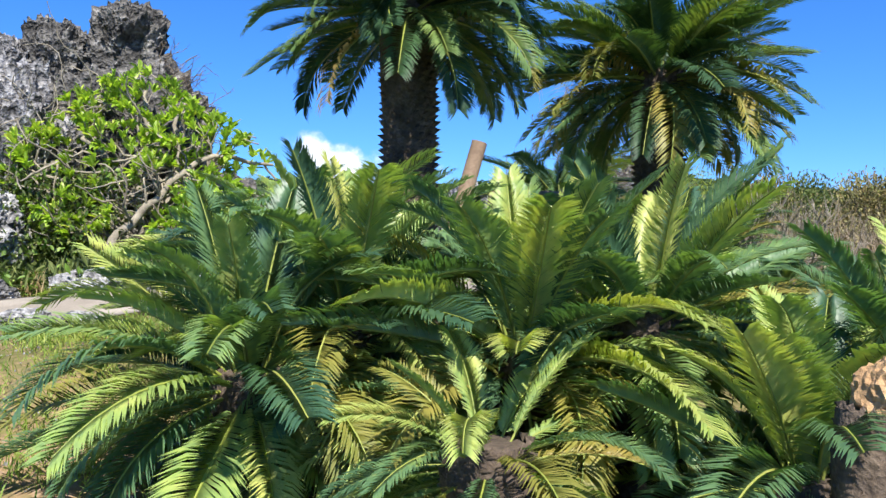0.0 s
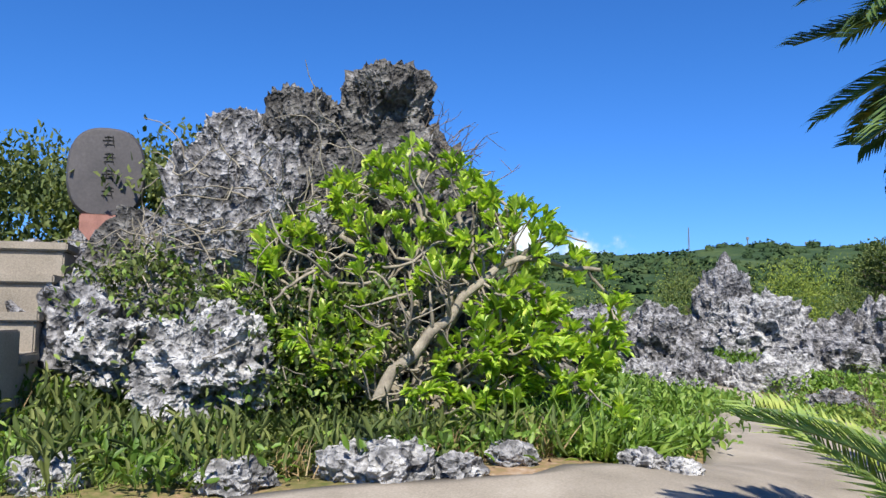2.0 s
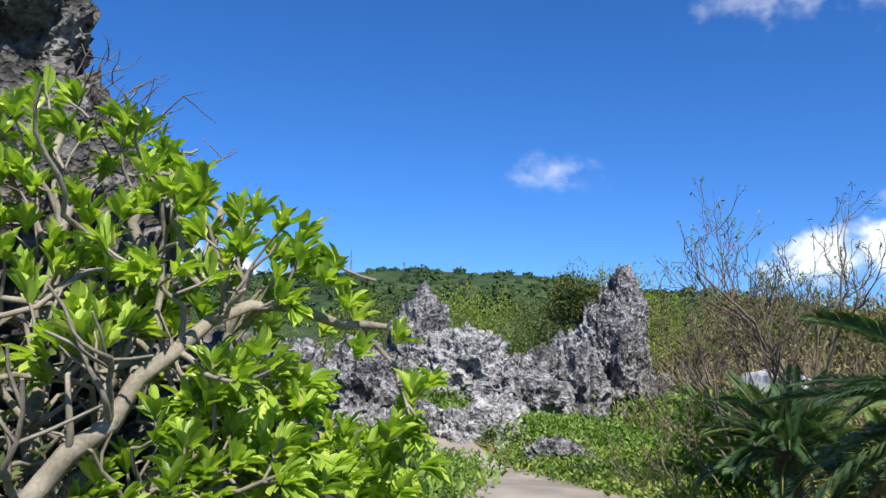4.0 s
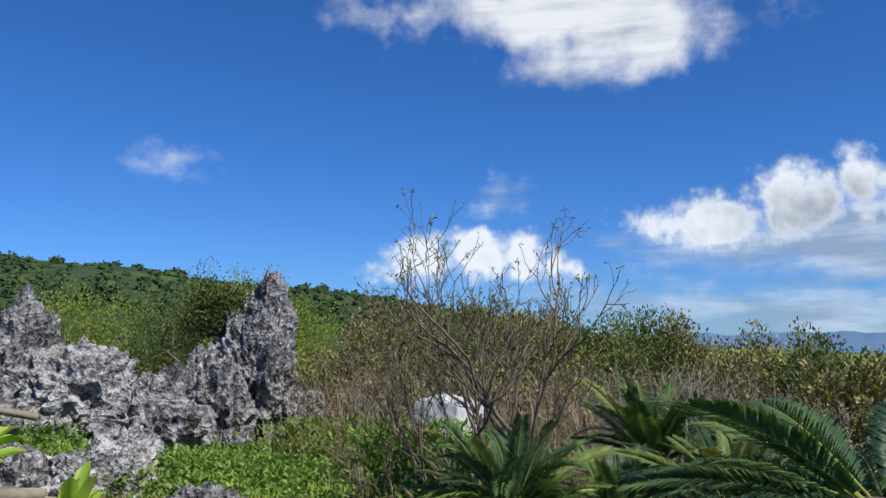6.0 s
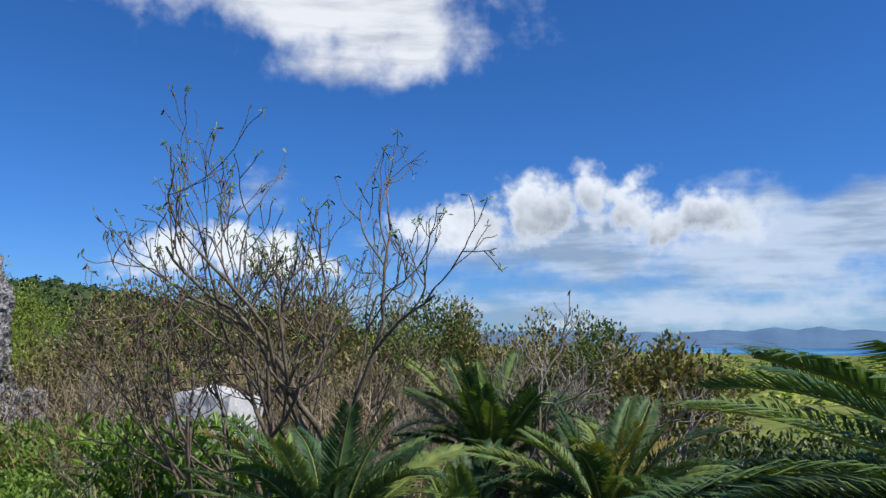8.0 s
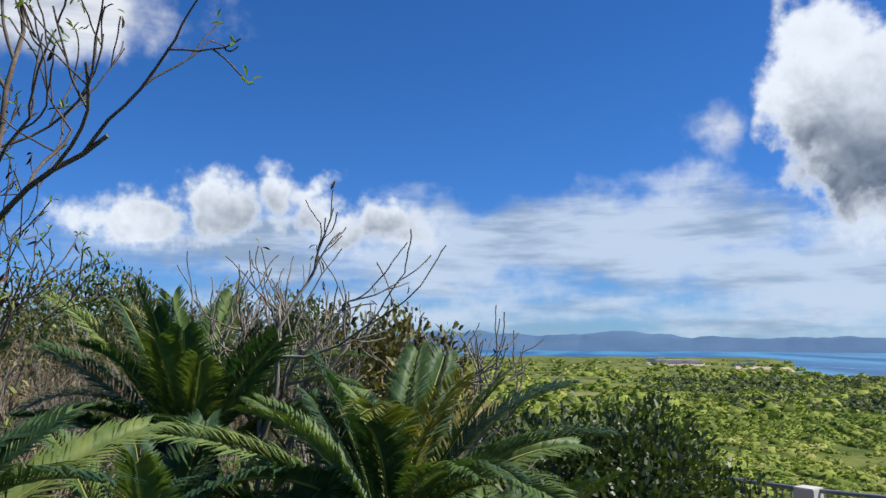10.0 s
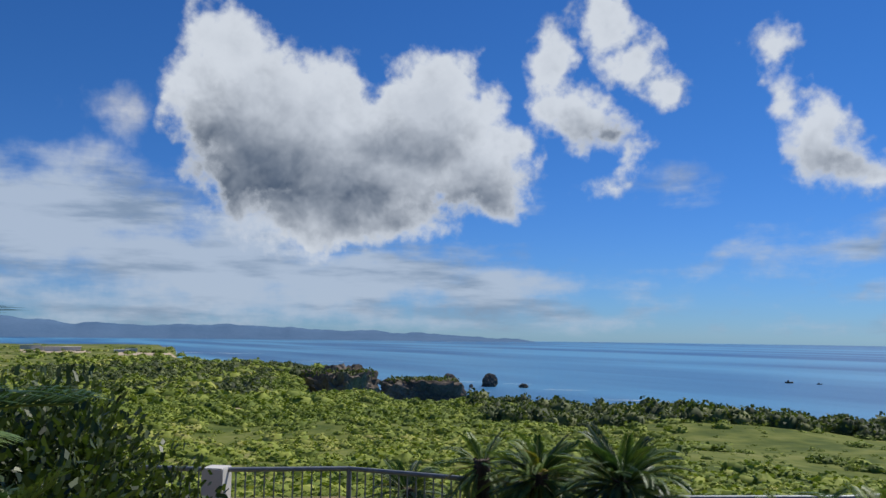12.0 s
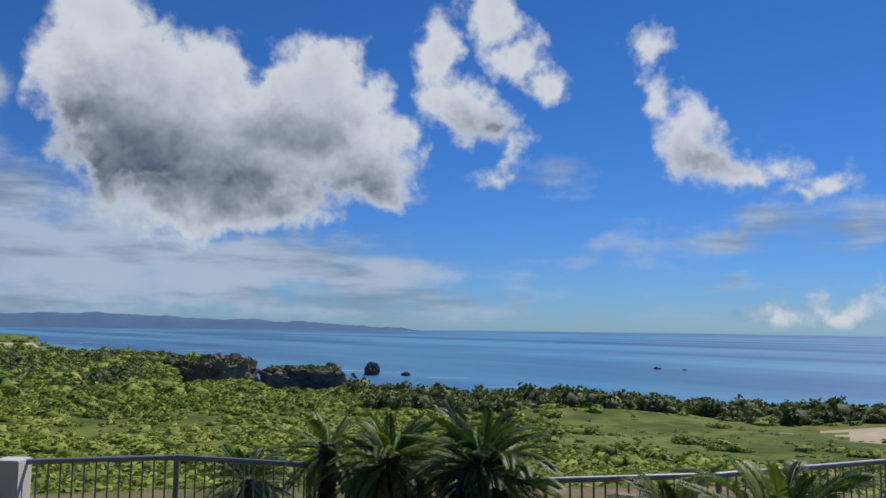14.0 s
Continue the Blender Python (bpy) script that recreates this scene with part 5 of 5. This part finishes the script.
    tufts("leaf_litter", "curled brown fallen leaves along the path edge", "leaf litter", g, M_POD, rng, 9, 0.05, 0.02, 0.10, 0.15)
    g = spots_in(rng, 320, 2.5, 9.0, 4.6, 9.0, 0.0, lambda x, y: (x - 3) ** 2 + (y - 9.6) ** 2 > 2.5)
    tufts("dry_brush", "dry grass on the slope", "brush", g, M_STRAW, rng, 18, 0.3, 0.008, 0.2, 1.6, BLADE, BLADE_T)


build_greenery()


# ---- bare trees ----
def bare_tree(name, x, y, z, stems, seed, label, pods=0, green=0, mat=None, grow_by=0.8, forks=4):
    rng = np.random.default_rng(seed)
    ob = thing(name, pose(x, y, z), label, "tree")
    tips, tw = [], []
    mat = mat or M_BARK_DARK

    def grow(heap, start, way, length, r, depth):
        pts, w = limb_line(rng, start, way, length, 6, 0.13, 0.07)
        tube(heap, pts, np.maximum(np.linspace(r, r * 0.66, 7), 0.0032), 6 if depth > 2 else 4)
        if depth == 0:
            tips.append(pts[-1])
            tw.append(w)
            return
        for _ in range(3 if depth > 1 else 2):
            k = rng.integers(3, 7)
            grow(heap, pts[k], w + rng.normal(0, 0.5, 3) + np.array((0, 0, 0.18)), length * rng.uniform(0.5, 0.75), r * 0.6, depth - 1)

    for way, length, r in stems:
        heap = Heap()
        grow(heap, (0, 0, 0), np.array(way, dtype=float), length * grow_by, r * 0.72, forks)
        part("limb", heap.mesh("limb", mat), ob)
    tips, tw = np.array(tips), np.array(tw)
    if pods:
        pick = rng.integers(0, len(tips), pods)
        heap = Heap()
        leaves(heap, tips[pick] + rng.normal(0, 0.006, (pods, 3)), rng.normal(0, 0.5, (pods, 3)) + np.array((0, 0, -0.6)), 0.06, 0.014, rng, LEAF, LEAF_T)
        tagged(part("withered_foliage", heap.mesh("withered_foliage", M_POD), ob, "withered brown hanging pods"), kind="stuff")
    if green:
        pick = rng.integers(0, len(tips), green)
        heap = Heap()
        leaves(heap, tips[pick] + rng.normal(0, 0.008, (green, 3)), rng.normal(0, 0.6, (green, 3)) + np.array((0, 0, 0.3)), 0.045, 0.010, rng, LEAF, LEAF_T)
        tagged(part("foliage", heap.mesh("foliage", M_GRASS), ob, "sparse small yellow-green leaves"), kind="stuff")
    return ob


bare_tree("bare_tree", 3.2, 13.15, 0.45, (((-0.08, 0.06, 1.0), 1.6, 0.05), ((-0.28, 0.22, 1.0), 1.6, 0.045), ((-0.45, 0.3, 0.9), 1.55, 0.042), ((-0.75, 0.48, 0.62), 1.45, 0.04), ((-0.9, 0.6, 0.38), 1.3, 0.036), ((0.02, 0.05, 1.0), 1.45, 0.035), ((-0.6, 0.5, 0.8), 1.5, 0.035)), 301, "nearly leafless slender tree with hanging brown pods", 620, 2600, None, 1.05, 5)
bare_tree("bare_tree", 4.5, 11.75, 0.8, (((0.55, -0.5, 0.62), 1.0, 0.036), ((-0.25, 0.5, 0.85), 1.0, 0.034), ((0.75, -0.75, 0.35), 1.0, 0.034), ((-0.45, 0.95, 0.6), 1.05, 0.034), ((0.1, -0.1, 0.95), 0.95, 0.034), ((0.9, 0.1, 0.5), 0.95, 0.03)), 302, "leafless grey tree with forking twigs", 40, 16, M_BARK, 0.97)
for i, (x, y) in enumerate(((6.8, 15.2), (9.0, 15.0), (7.6, 13.4), (4.2, 17.6), (6.2, 17.8), (8.4, 17.2), (10.6, 16.6), (12.0, 15.2), (5.6, 14.6))):
    bare_tree("bare_tree", x, y, land_at(x, y), (((0.3, 0.0, 0.9), 1.05, 0.03), ((-0.5, 0.2, 0.9), 1.1, 0.028), ((0.7, -0.4, 0.7), 1.05, 0.028), ((-0.1, -0.4, 0.9), 1.1, 0.028)), 303 + i, "pale leafless thicket tree", 0, 0, M_BARK)


# ---- bushes ----
def bush(name, x, y, z, size, seed, mat, label, count=1500, leaf=0.07, twigs=10, category="bush", group=""):
    """A rounded uneven bush: twigs from the base and leaves over several lobes."""
    rng = np.random.default_rng(seed)
    ob = thing(name, pose(x, y, z), label, category, group)
    size = np.array(size, dtype=float)
    wood = Heap()
    for _ in range(twigs):
        w = rng.normal(0, 1, 3)
        w[2] = abs(w[2]) + 0.4
        pts, _w = limb_line(rng, (0, 0, 0), w, 0.9 * float(size[2]), 6, 0.2)
        tube(wood, pts, np.linspace(0.02, 0.006, 7) * float(size[2]), 5)
    part("twig_tangle", wood.mesh("twig_tangle", M_BARK_DARK), ob)
    lobes = rng.normal(0, 0.42, (14, 3))
    lobes[:, :2] = np.clip(lobes[:, :2], -0.75, 0.75)
    lobes[:, 2] = np.clip(np.abs(lobes[:, 2]) * 1.2 + 0.2, 0.2, 0.85)
    pick = rng.integers(0, 14, count)
    d = rng.normal(0, 1, (count, 3))
    d /= np.linalg.norm(d, axis=1)[:, None]
    at = (lobes[pick] + d * rng.uniform(0.2, 0.46, (count, 1))) * size
    at[:, 2] = np.maximum(at[:, 2], 0.02)
    heap = Heap()
    leaves(heap, at, d + rng.normal(0, 0.6, (count, 3)) + np.array((0, 0, 0.4)), leaf * rng.uniform(0.6, 1.3, count), leaf * 0.5, rng, QUAD_LEAF if count > 8000 else LEAF, QUAD_T if count > 8000 else LEAF_T)
    tagged(part("foliage", heap.mesh("foliage", mat), ob), kind="stuff")
    return ob


for i, (x, y, w, h, n) in enumerate(((7.5, 10.35, 1.35, 1.72, 22000), (9.0, 11.4, 1.3, 1.5, 12000), (7.2, 11.5, 1.2, 1.45, 14000), (6.3, 10.5, 0.9, 1.15, 8500))):
    bush("bush", x, y, land_at(x, y) - 0.1, (w, w * 0.9, h), 401 + i, M_BUSH, "dense dark olive bush on the slope edge", n, 0.068, 16, "bush", "bushes on the slope edge")
def thicket(rows, mat, label, group, seed):
    """Trees set out from the bend of the path: bearing, distance, height of the top above level (degrees), half width."""
    for i, (az, d, rise, w) in enumerate(rows):
        x, y = -2.34 + d * math.sin(radians(az)), 7.74 + d * math.cos(radians(az))
        g = land_at(x, y) - 0.3
        top = 2.8 + d * math.tan(radians(rise))
        bush("thicket_tree", x, y, g, (w, w * 0.9, max(0.8, (top - g) / 1.28)), seed + i, mat[i % len(mat)], label, 17000, 0.095, 14, "tree", group)


thicket(((8, 33, 3.6, 3.0), (14, 36, 3.8, 3.2), (20.5, 31, 5.6, 2.2), (25, 30, 5.2, 2.0), (-6, 34, 3.6, 3.4), (1, 38, 3.4, 3.4), (-14, 30, 3.5, 3.0), (29, 38, 3.2, 3.0)), (M_DARK_LEAF, M_CANOPY), "dense dark green coastal tree behind the rocks", "trees behind the rocks", 420)
thicket(((35, 21, 3.2, 1.9), (39.5, 22, 2.6, 1.9), (44, 21, 2.3, 1.8), (48.5, 22, 2.1, 1.8), (53, 21, 2.2, 1.8), (57, 22, 1.9, 1.6), (61, 21, 1.2, 1.6), (64.5, 19, 0.5, 1.5), (67, 14, -0.9, 1.2), (42, 27, 2.8, 2.4), (51, 28, 2.2, 2.4)), (M_THICKET, M_DARK_LEAF, M_THICKET), "brown-green wind-clipped coastal thicket", "thicket at the slope edge", 440)
bush("bush", 4.75, 24.3, 2.9, (0.9, 0.7, 1.0), 450, M_DARK_LEAF, "small green bush growing on the pinnacle", 5000, 0.08)

# ---- the plain below, the coast and the ridge ----
def clump_shapes(rng, n=46):
    """Small leafy domes for the scrub: a rough core under loose leaves."""
    shapes = []
    for k in range(6):
        heap = Heap()
        d = rng.normal(0, 1, (n, 3))
        d[:, 2] = np.abs(d[:, 2])
        d /= np.linalg.norm(d, axis=1)[:, None]
        swell = 1 + 0.18 * np.sin(d[:, :1] * 5 + k) + 0.14 * np.sin(d[:, 1:2] * 6 + 2 * k)
        size = 2.1 / math.sqrt(n)
        leaves(heap, d * 0.88 * swell, d * 0.5 + rng.normal(0, 0.9, (n, 3)), size, size * 0.85, rng, np.array(((-0.4, 0, 0), (0.4, 0, 0), (0.5, 0.7, 0.1), (-0.3, 1.0, 0.0))), np.array(((0, 1, 2, 3),)), 0.9)
        rows, cols = 4, 8
        el, az = np.meshgrid(np.linspace(-0.1, 1.45, rows), np.linspace(0, 2 * np.pi, cols, endpoint=False), indexing="ij")
        c = np.stack((np.cos(el) * np.cos(az), np.cos(el) * np.sin(az), np.sin(el)), -1)
        c = c * (0.84 + 0.15 * np.sin(c[..., :1] * 5 + k) + 0.12 * np.sin(c[..., 1:2] * 6 + 2 * k) + rng.normal(0, 0.05, (rows, cols, 1)))
        i, j = np.meshgrid(np.arange(rows - 1), np.arange(cols), indexing="ij")
        q = (j + 1) % cols
        heap.add(c.reshape(-1, 3), np.stack((i * cols + j, i * cols + q, (i + 1) * cols + q, (i + 1) * cols + j), -1).reshape(-1, 4))
        shapes.append((np.vstack(heap.v), np.vstack(heap.f[4])))
    return shapes


def scrub(name, label, count, seed, mat, az0, az1, r0, r1, size, tall=0.7, keep=None, fine=46):
    rng = np.random.default_rng(seed)
    shapes = clump_shapes(rng, fine)
    az = np.radians(rng.uniform(az0, az1, count))
    r = np.exp(rng.uniform(np.log(r0), np.log(r1), count))
    x, y = CENTRE[0] + np.sin(az) * r, CENTRE[1] + np.cos(az) * r
    coast = np.interp(np.degrees(az), COAST[:, 0], COAST[:, 1])
    ok = r < coast * 0.985
    if keep is not None:
        ok &= keep(x, y, r, np.degrees(az))
    x, y, r = x[ok], y[ok], r[ok]
    z = land(x, y)
    s = size * (0.6 + 0.9 * rng.uniform(0, 1, len(x)) ** 2) * np.minimum(0.8 + 0.0012 * r, 1.7)
    verts, quads, n = [], [], 0
    for k, (v, f) in enumerate(shapes):
        idx = np.arange(len(x))[k::len(shapes)]
        a = rng.uniform(0, 6.283, len(idx))
        c, q = np.cos(a)[:, None], np.sin(a)[:, None]
        vx = (v[None, :, 0] * c - v[None, :, 1] * q) * s[idx][:, None] + x[idx][:, None]
        vy = (v[None, :, 0] * q + v[None, :, 1] * c) * s[idx][:, None] + y[idx][:, None]
        vz = v[None, :, 2] * (s[idx] * tall)[:, None] + z[idx][:, None] - 0.1
        verts.append(np.stack((vx, vy, vz), -1).reshape(-1, 3))
        quads.append((f[None] + (np.arange(len(idx)) * len(v))[:, None, None]).reshape(-1, 4) + n)
        n += len(idx) * len(v)
    return tagged(new(name, mesh_from(name, np.vstack(verts), np.vstack(quads), mat)), label, "scrub", kind="stuff")


def meadow_gap(x, y, r, az):
    """Leaves open the grassy clearings."""
    a = ((az > 136) & (az < 168) & (r > 92) & (r < 150)) | ((az > 86) & (az < 97) & (r > 150) & (r < 190)) | ((az > 66) & (az < 80) & (r > 120) & (r < 220))
    return (~a | (ripple(x, y, 14, 91) > 0.75)) & ~bare_spots(r, az)


def bare_spots(r, az):
    """The sandy openings in the scrub."""
    return (az > 152) & (az < 166) & (r > 126) & (r < 150) | (az > 92.5) & (az < 95.6) & (r > 120) & (r < 160) | (az > 103) & (az < 106) & (r > 140) & (r < 172)


def off_cliff(x, y, r, az):
    return ~((az > 108.5) & (az < 123.5) & (r > 225) & (r < 385))


scrub("scrub", "low bright green coastal scrub below the railing", 2300, 501, M_CANOPY, 50, 185, 17, 70, 0.72, 0.7, None, 120)
scrub("scrub", "rolling green scrub on the coastal plain", 8200, 502, M_CANOPY, 40, 185, 45, 235, 1.55, 0.55, meadow_gap, 36)
scrub("woodland", "woods on the far coastal plain", 3400, 503, M_CANOPY, 40, 112, 190, 1700, 3.0, 0.6, lambda x, y, r, az: (ripple(x, y, 120, 92) > -0.25) & off_cliff(x, y, r, az), 22)
scrub("scrub", "dense green scrub on the rise before the cove", 900, 508, M_CANOPY, 92, 123, 150, 235, 1.9, 0.6, off_cliff, 50)
scrub("scrub", "low yellow-green scrub over the clearings", 1400, 509, M_CANOPY, 84, 168, 78, 190, 0.5, 0.55, lambda x, y, r, az: ~bare_spots(r, az), 30)
scrub("woodland", "dark wooded rim along the sea edge", 800, 504, M_DARK_LEAF, 122, 190, 152, 190, 2.3, 0.95, None, 90)
scrub("woodland", "green woods on the rise behind the cliff", 1500, 506, M_DARK_LEAF, 92, 113.4, 230, 520, 2.0, 0.75, off_cliff, 50)
scrub("scrub", "green scrub in the hollow before the cliff", 700, 510, M_CANOPY, 107, 117, 215, 378, 1.7, 0.6, None, 40)
scrub("woodland", "wooded flank below the ridge", 1100, 505, M_DARK_LEAF, -60, 62, 45, 600, 2.2, 0.8, None, 60)
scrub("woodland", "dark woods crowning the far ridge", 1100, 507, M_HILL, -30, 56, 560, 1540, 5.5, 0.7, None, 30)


def cliffs():
    for i, (az, r, half, depth, top, label) in enumerate(((112.7, 390, 20, 16, -15.0, "sheer brown cliff with green top"), (118.6, 425, 23, 13, -21.0, "low dark cliff running out into the cove"))):
        a = radians(az)
        x, y = CENTRE[0] + math.sin(a) * r, CENTRE[1] + math.cos(a) * r
        ob = thing("sea_cliff", pose(x, y, SEA, 0, 0, 180 - az), label, "cliff")
        part("rock", rock_mesh("rock", M_CLIFF, (half, depth, (top - SEA) * 1.0), 520 + i, 5, 0.16, 0.8, 0.65), ob, "", pose(0, 0, 0))
        rng = np.random.default_rng(530 + i)
        heap = Heap()
        n = 700
        px, py = rng.uniform(-half, half, n) * 0.9, rng.uniform(-depth, depth, n) * 0.8
        keep = (px / half) ** 2 + (py / depth) ** 2 < 0.7
        px, py = px[keep], py[keep]
        pz = (top - SEA) * 0.9 + rng.uniform(-1, 1.5, len(px))
        leaves(heap, np.stack((px, py, pz), -1), rng.normal(0, 1, (len(px), 3)) + np.array((0, 0, 0.4)), 1.7, 1.1, rng)
        tagged(part("cliff_scrub", heap.mesh("cliff_scrub", M_DARK_LEAF), ob, "green scrub along the cliff top"), kind="stuff")
    for i, (az, below, size) in enumerate(((123.5, 3.2, (6.0, 5.0, 6.5)), (120.6, 3.0, (5.5, 4.5, 5.0)), (125.9, 3.25, (4.0, 2.4, 2.0)), (122.2, 3.3, (1.6, 1.4, 1.6)))):
        r = (1.75 - SEA) / math.tan(radians(below + 0.4))
        a = radians(az)
        ob = new("sea_stack", rock_mesh("sea_stack", M_CLIFF, size, 540 + i, 5, 0.3, 0.8))
        ob.matrix_world = pose(2.9 + math.sin(a) * r, 9.7 + math.cos(a) * r, SEA + size[2] * 0.35)
        tagged(ob, "dark rounded sea stack standing in shallow water", "sea stack", "sea stacks off the cliff")


cliffs()


def surf():
    rng = np.random.default_rng(61)
    for az, below, w in ((111.8, 1.55, 34), (128.9, 3.35, 16), (122.0, 2.9, 18), (125.4, 3.0, 12), (133.5, 3.95, 18), (103.0, 1.0, 60), (106.0, 1.05, 50)):
        r = (1.75 - SEA) / math.tan(radians(below + 0.42))
        a = radians(az)
        n = 26
        u = np.linspace(-1, 1, n)
        half = 1.6 * np.sqrt(1 - u ** 2) * (0.6 + 0.6 * rng.uniform(0, 1, n)) * r / 600 + 0.05
        mid = 2.0 * ripple(u, u * 0, 0.8, int(az * 10)) * r / 600
        v = np.concatenate([np.stack((u * w, mid + s * half, np.full(n, 0.18)), -1) for s in (-1, 1)])
        j = np.arange(n - 1)
        ob = new("breaking_wave", mesh_from("breaking_wave", v, np.stack((j, j + 1, n + j + 1, n + j), -1), M_FOAM))
        ob.matrix_world = pose(2.9 + math.sin(a) * r, 9.7 + math.cos(a) * r, SEA, 0, 0, -az)
        tagged(ob, "thin white line of breaking surf on the sea", "wave", "breaking waves")


surf()


def boats():
    """Small open boats far out."""
    for az, below, length in ((143.4, 2.5, 7.0), (145.2, 2.52, 4.0)):
        r = (1.75 - SEA) / math.tan(radians(below + 0.4))
        a = radians(az)
        ob = thing("small_boat", pose(2.9 + math.sin(a) * r, 9.7 + math.cos(a) * r, SEA, 0, 0, 20 - az), "small dark boat far out on the sea", "boat", "boats at sea")
        hull = Heap()
        s = np.linspace(-0.5, 0.5, 9)
        half = 0.17 * np.sqrt(np.clip(1 - (np.abs(s) * 1.9) ** 3, 0.02, 1))
        rim = np.concatenate([np.stack((s, k * half, 0.16 + 0.25 * s ** 2), -1) for k in (-1, 1)]) * length
        keel = np.concatenate([np.stack((s * 0.9, k * half * 0.6, 0 * s - 0.04), -1) for k in (-1, 1)]) * length
        j = np.arange(8)
        quads = [np.stack((o + j, o + j + 1, o + 18 + j + 1, o + 18 + j), -1) for o in (0, 9)]
        quads.append(np.stack((j, j + 1, 9 + j + 1, 9 + j), -1))
        hull.add(np.vstack((rim, keel)), np.vstack(quads))
        part("hull", hull.mesh("hull", M_BARK_DARK), ob)
        bm = bmesh.new()
        bmesh.ops.create_cube(bm, size=1.0)
        bmesh.ops.scale(bm, vec=(length * 0.22, length * 0.18, length * 0.2), verts=bm.verts)
        bmesh.ops.translate(bm, vec=(-length * 0.1, 0, length * 0.25), verts=bm.verts)
        bmesh.ops.bevel(bm, geom=bm.edges, offset=0.06, segments=1, affect="EDGES")
        part("cabin", from_bmesh("cabin", bm, M_STELE), ob)


boats()


def masts():
    for az, r, h in ((4.5, 1480, 54), (8.3, 1480, 30), (11.9, 1480, 28)):
        a = radians(az)
        x, y = CENTRE[0] + math.sin(a) * r, CENTRE[1] + math.cos(a) * r
        ob = thing("radio_mast", pose(x, y, land_at(x, y) - 1), "thin lattice radio mast on the wooded ridge", "mast", "masts on the ridge")
        heap = Heap()
        for sx, sy in ((-1, -1), (1, -1), (0, 1.2)):
            tube(heap, ((sx * h * 0.035, sy * h * 0.035, 0), (sx * 0.4, sy * 0.4, h)), (0.5, 0.35), 4)
        for i in range(10):
            z = h * i / 10
            w = h * 0.035 * (1 - i / 10) + 0.4 * i / 10
            tube(heap, ((-w, -w, z), (w, -w, z + h / 10)), (0.2, 0.2), 3)
        part("lattice", heap.mesh("lattice", M_STEEL), ob)
        if h < 40:
            drum = Heap()
            tube(drum, ((0, 0, h - 5), (0, 0, h)), (2.4, 2.4), 8)
            part("aerial_drum", drum.mesh("aerial_drum", M_STEEL), ob)


masts()


def far_houses():
    for az, r, w, h in ((94.3, 1300, 22, 6), (95.2, 1330, 34, 5), (93.4, 1340, 18, 6), (99.0, 1250, 16, 5), (98.4, 1200, 20, 4), (93.0, 1500, 30, 7)):
        a = radians(az)
        x, y = CENTRE[0] + math.sin(a) * r, CENTRE[1] + math.cos(a) * r
        ob = thing("far_building", pose(x, y, land_at(x, y) - 0.5, 0, 0, -az), "small pale low building on the far plain", "building", "far buildings")
        bm = bmesh.new()
        bmesh.ops.create_cube(bm, size=1.0)
        bmesh.ops.scale(bm, vec=(w, w * 0.5, h), verts=bm.verts)
        bmesh.ops.translate(bm, vec=(0, 0, h / 2), verts=bm.verts)
        part("wall", from_bmesh("wall", bm, M_WALL_WHITE), ob)
        bm = bmesh.new()
        bmesh.ops.create_cube(bm, size=1.0)
        bmesh.ops.scale(bm, vec=(w * 1.06, w * 0.56, h * 0.12), verts=bm.verts)
        bmesh.ops.translate(bm, vec=(0, 0, h * 1.06), verts=bm.verts)
        part("roof", from_bmesh("roof", bm, M_WALL_WHITE), ob)


far_houses()


# ---- small things ----
def leaning_post():
    ob = thing("wooden_post", pose(-0.14, 4.75, 0.6), "weathered leaning wooden post among cycads", "post")
    heap = Heap()
    tube(heap, ((0, 0, 0), (0.1, 0.02, 0.6), (0.36, 0.05, 1.5)), (0.05, 0.05, 0.048), 12)
    part("shaft", heap.mesh("shaft", M_WOOD_POST, True), ob)


leaning_post()


def pale_slab():
    g = land_at(4.75, 16.3)
    ob = new("boulder", rock_mesh("boulder", M_SLAB, (0.48, 0.45, (2.1 - g) * 0.58), 611, 5, 0.06, 0.12, 0.7))
    ob.matrix_world = pose(4.75, 16.3, g + (2.1 - g) * 0.42, 0, 10, 20)
    tagged(ob, "smooth pale grey boulder among dry shrubs", "rock")


pale_slab()


def fallen_log():
    ob = thing("fallen_log", pose(0.4, 7.0, 1.9), "grey weathered log lying behind the cycads", "log")
    heap = Heap()
    tube(heap, ((0, 0, 0), (0.45, 0.02, 0.0), (0.9, 0.0, -0.02)), (0.075, 0.08, 0.07), 12)
    part("shaft", heap.mesh("shaft", M_WOOD_POST, True), ob)
    for x in (0.12, 0.74):
        h = Heap()
        tube(h, ((x, 0.02, -1.9), (x, 0.02, -0.03)), (0.05, 0.05), 8)
        part("support", h.mesh("support", M_WOOD_POST), ob)


fallen_log()
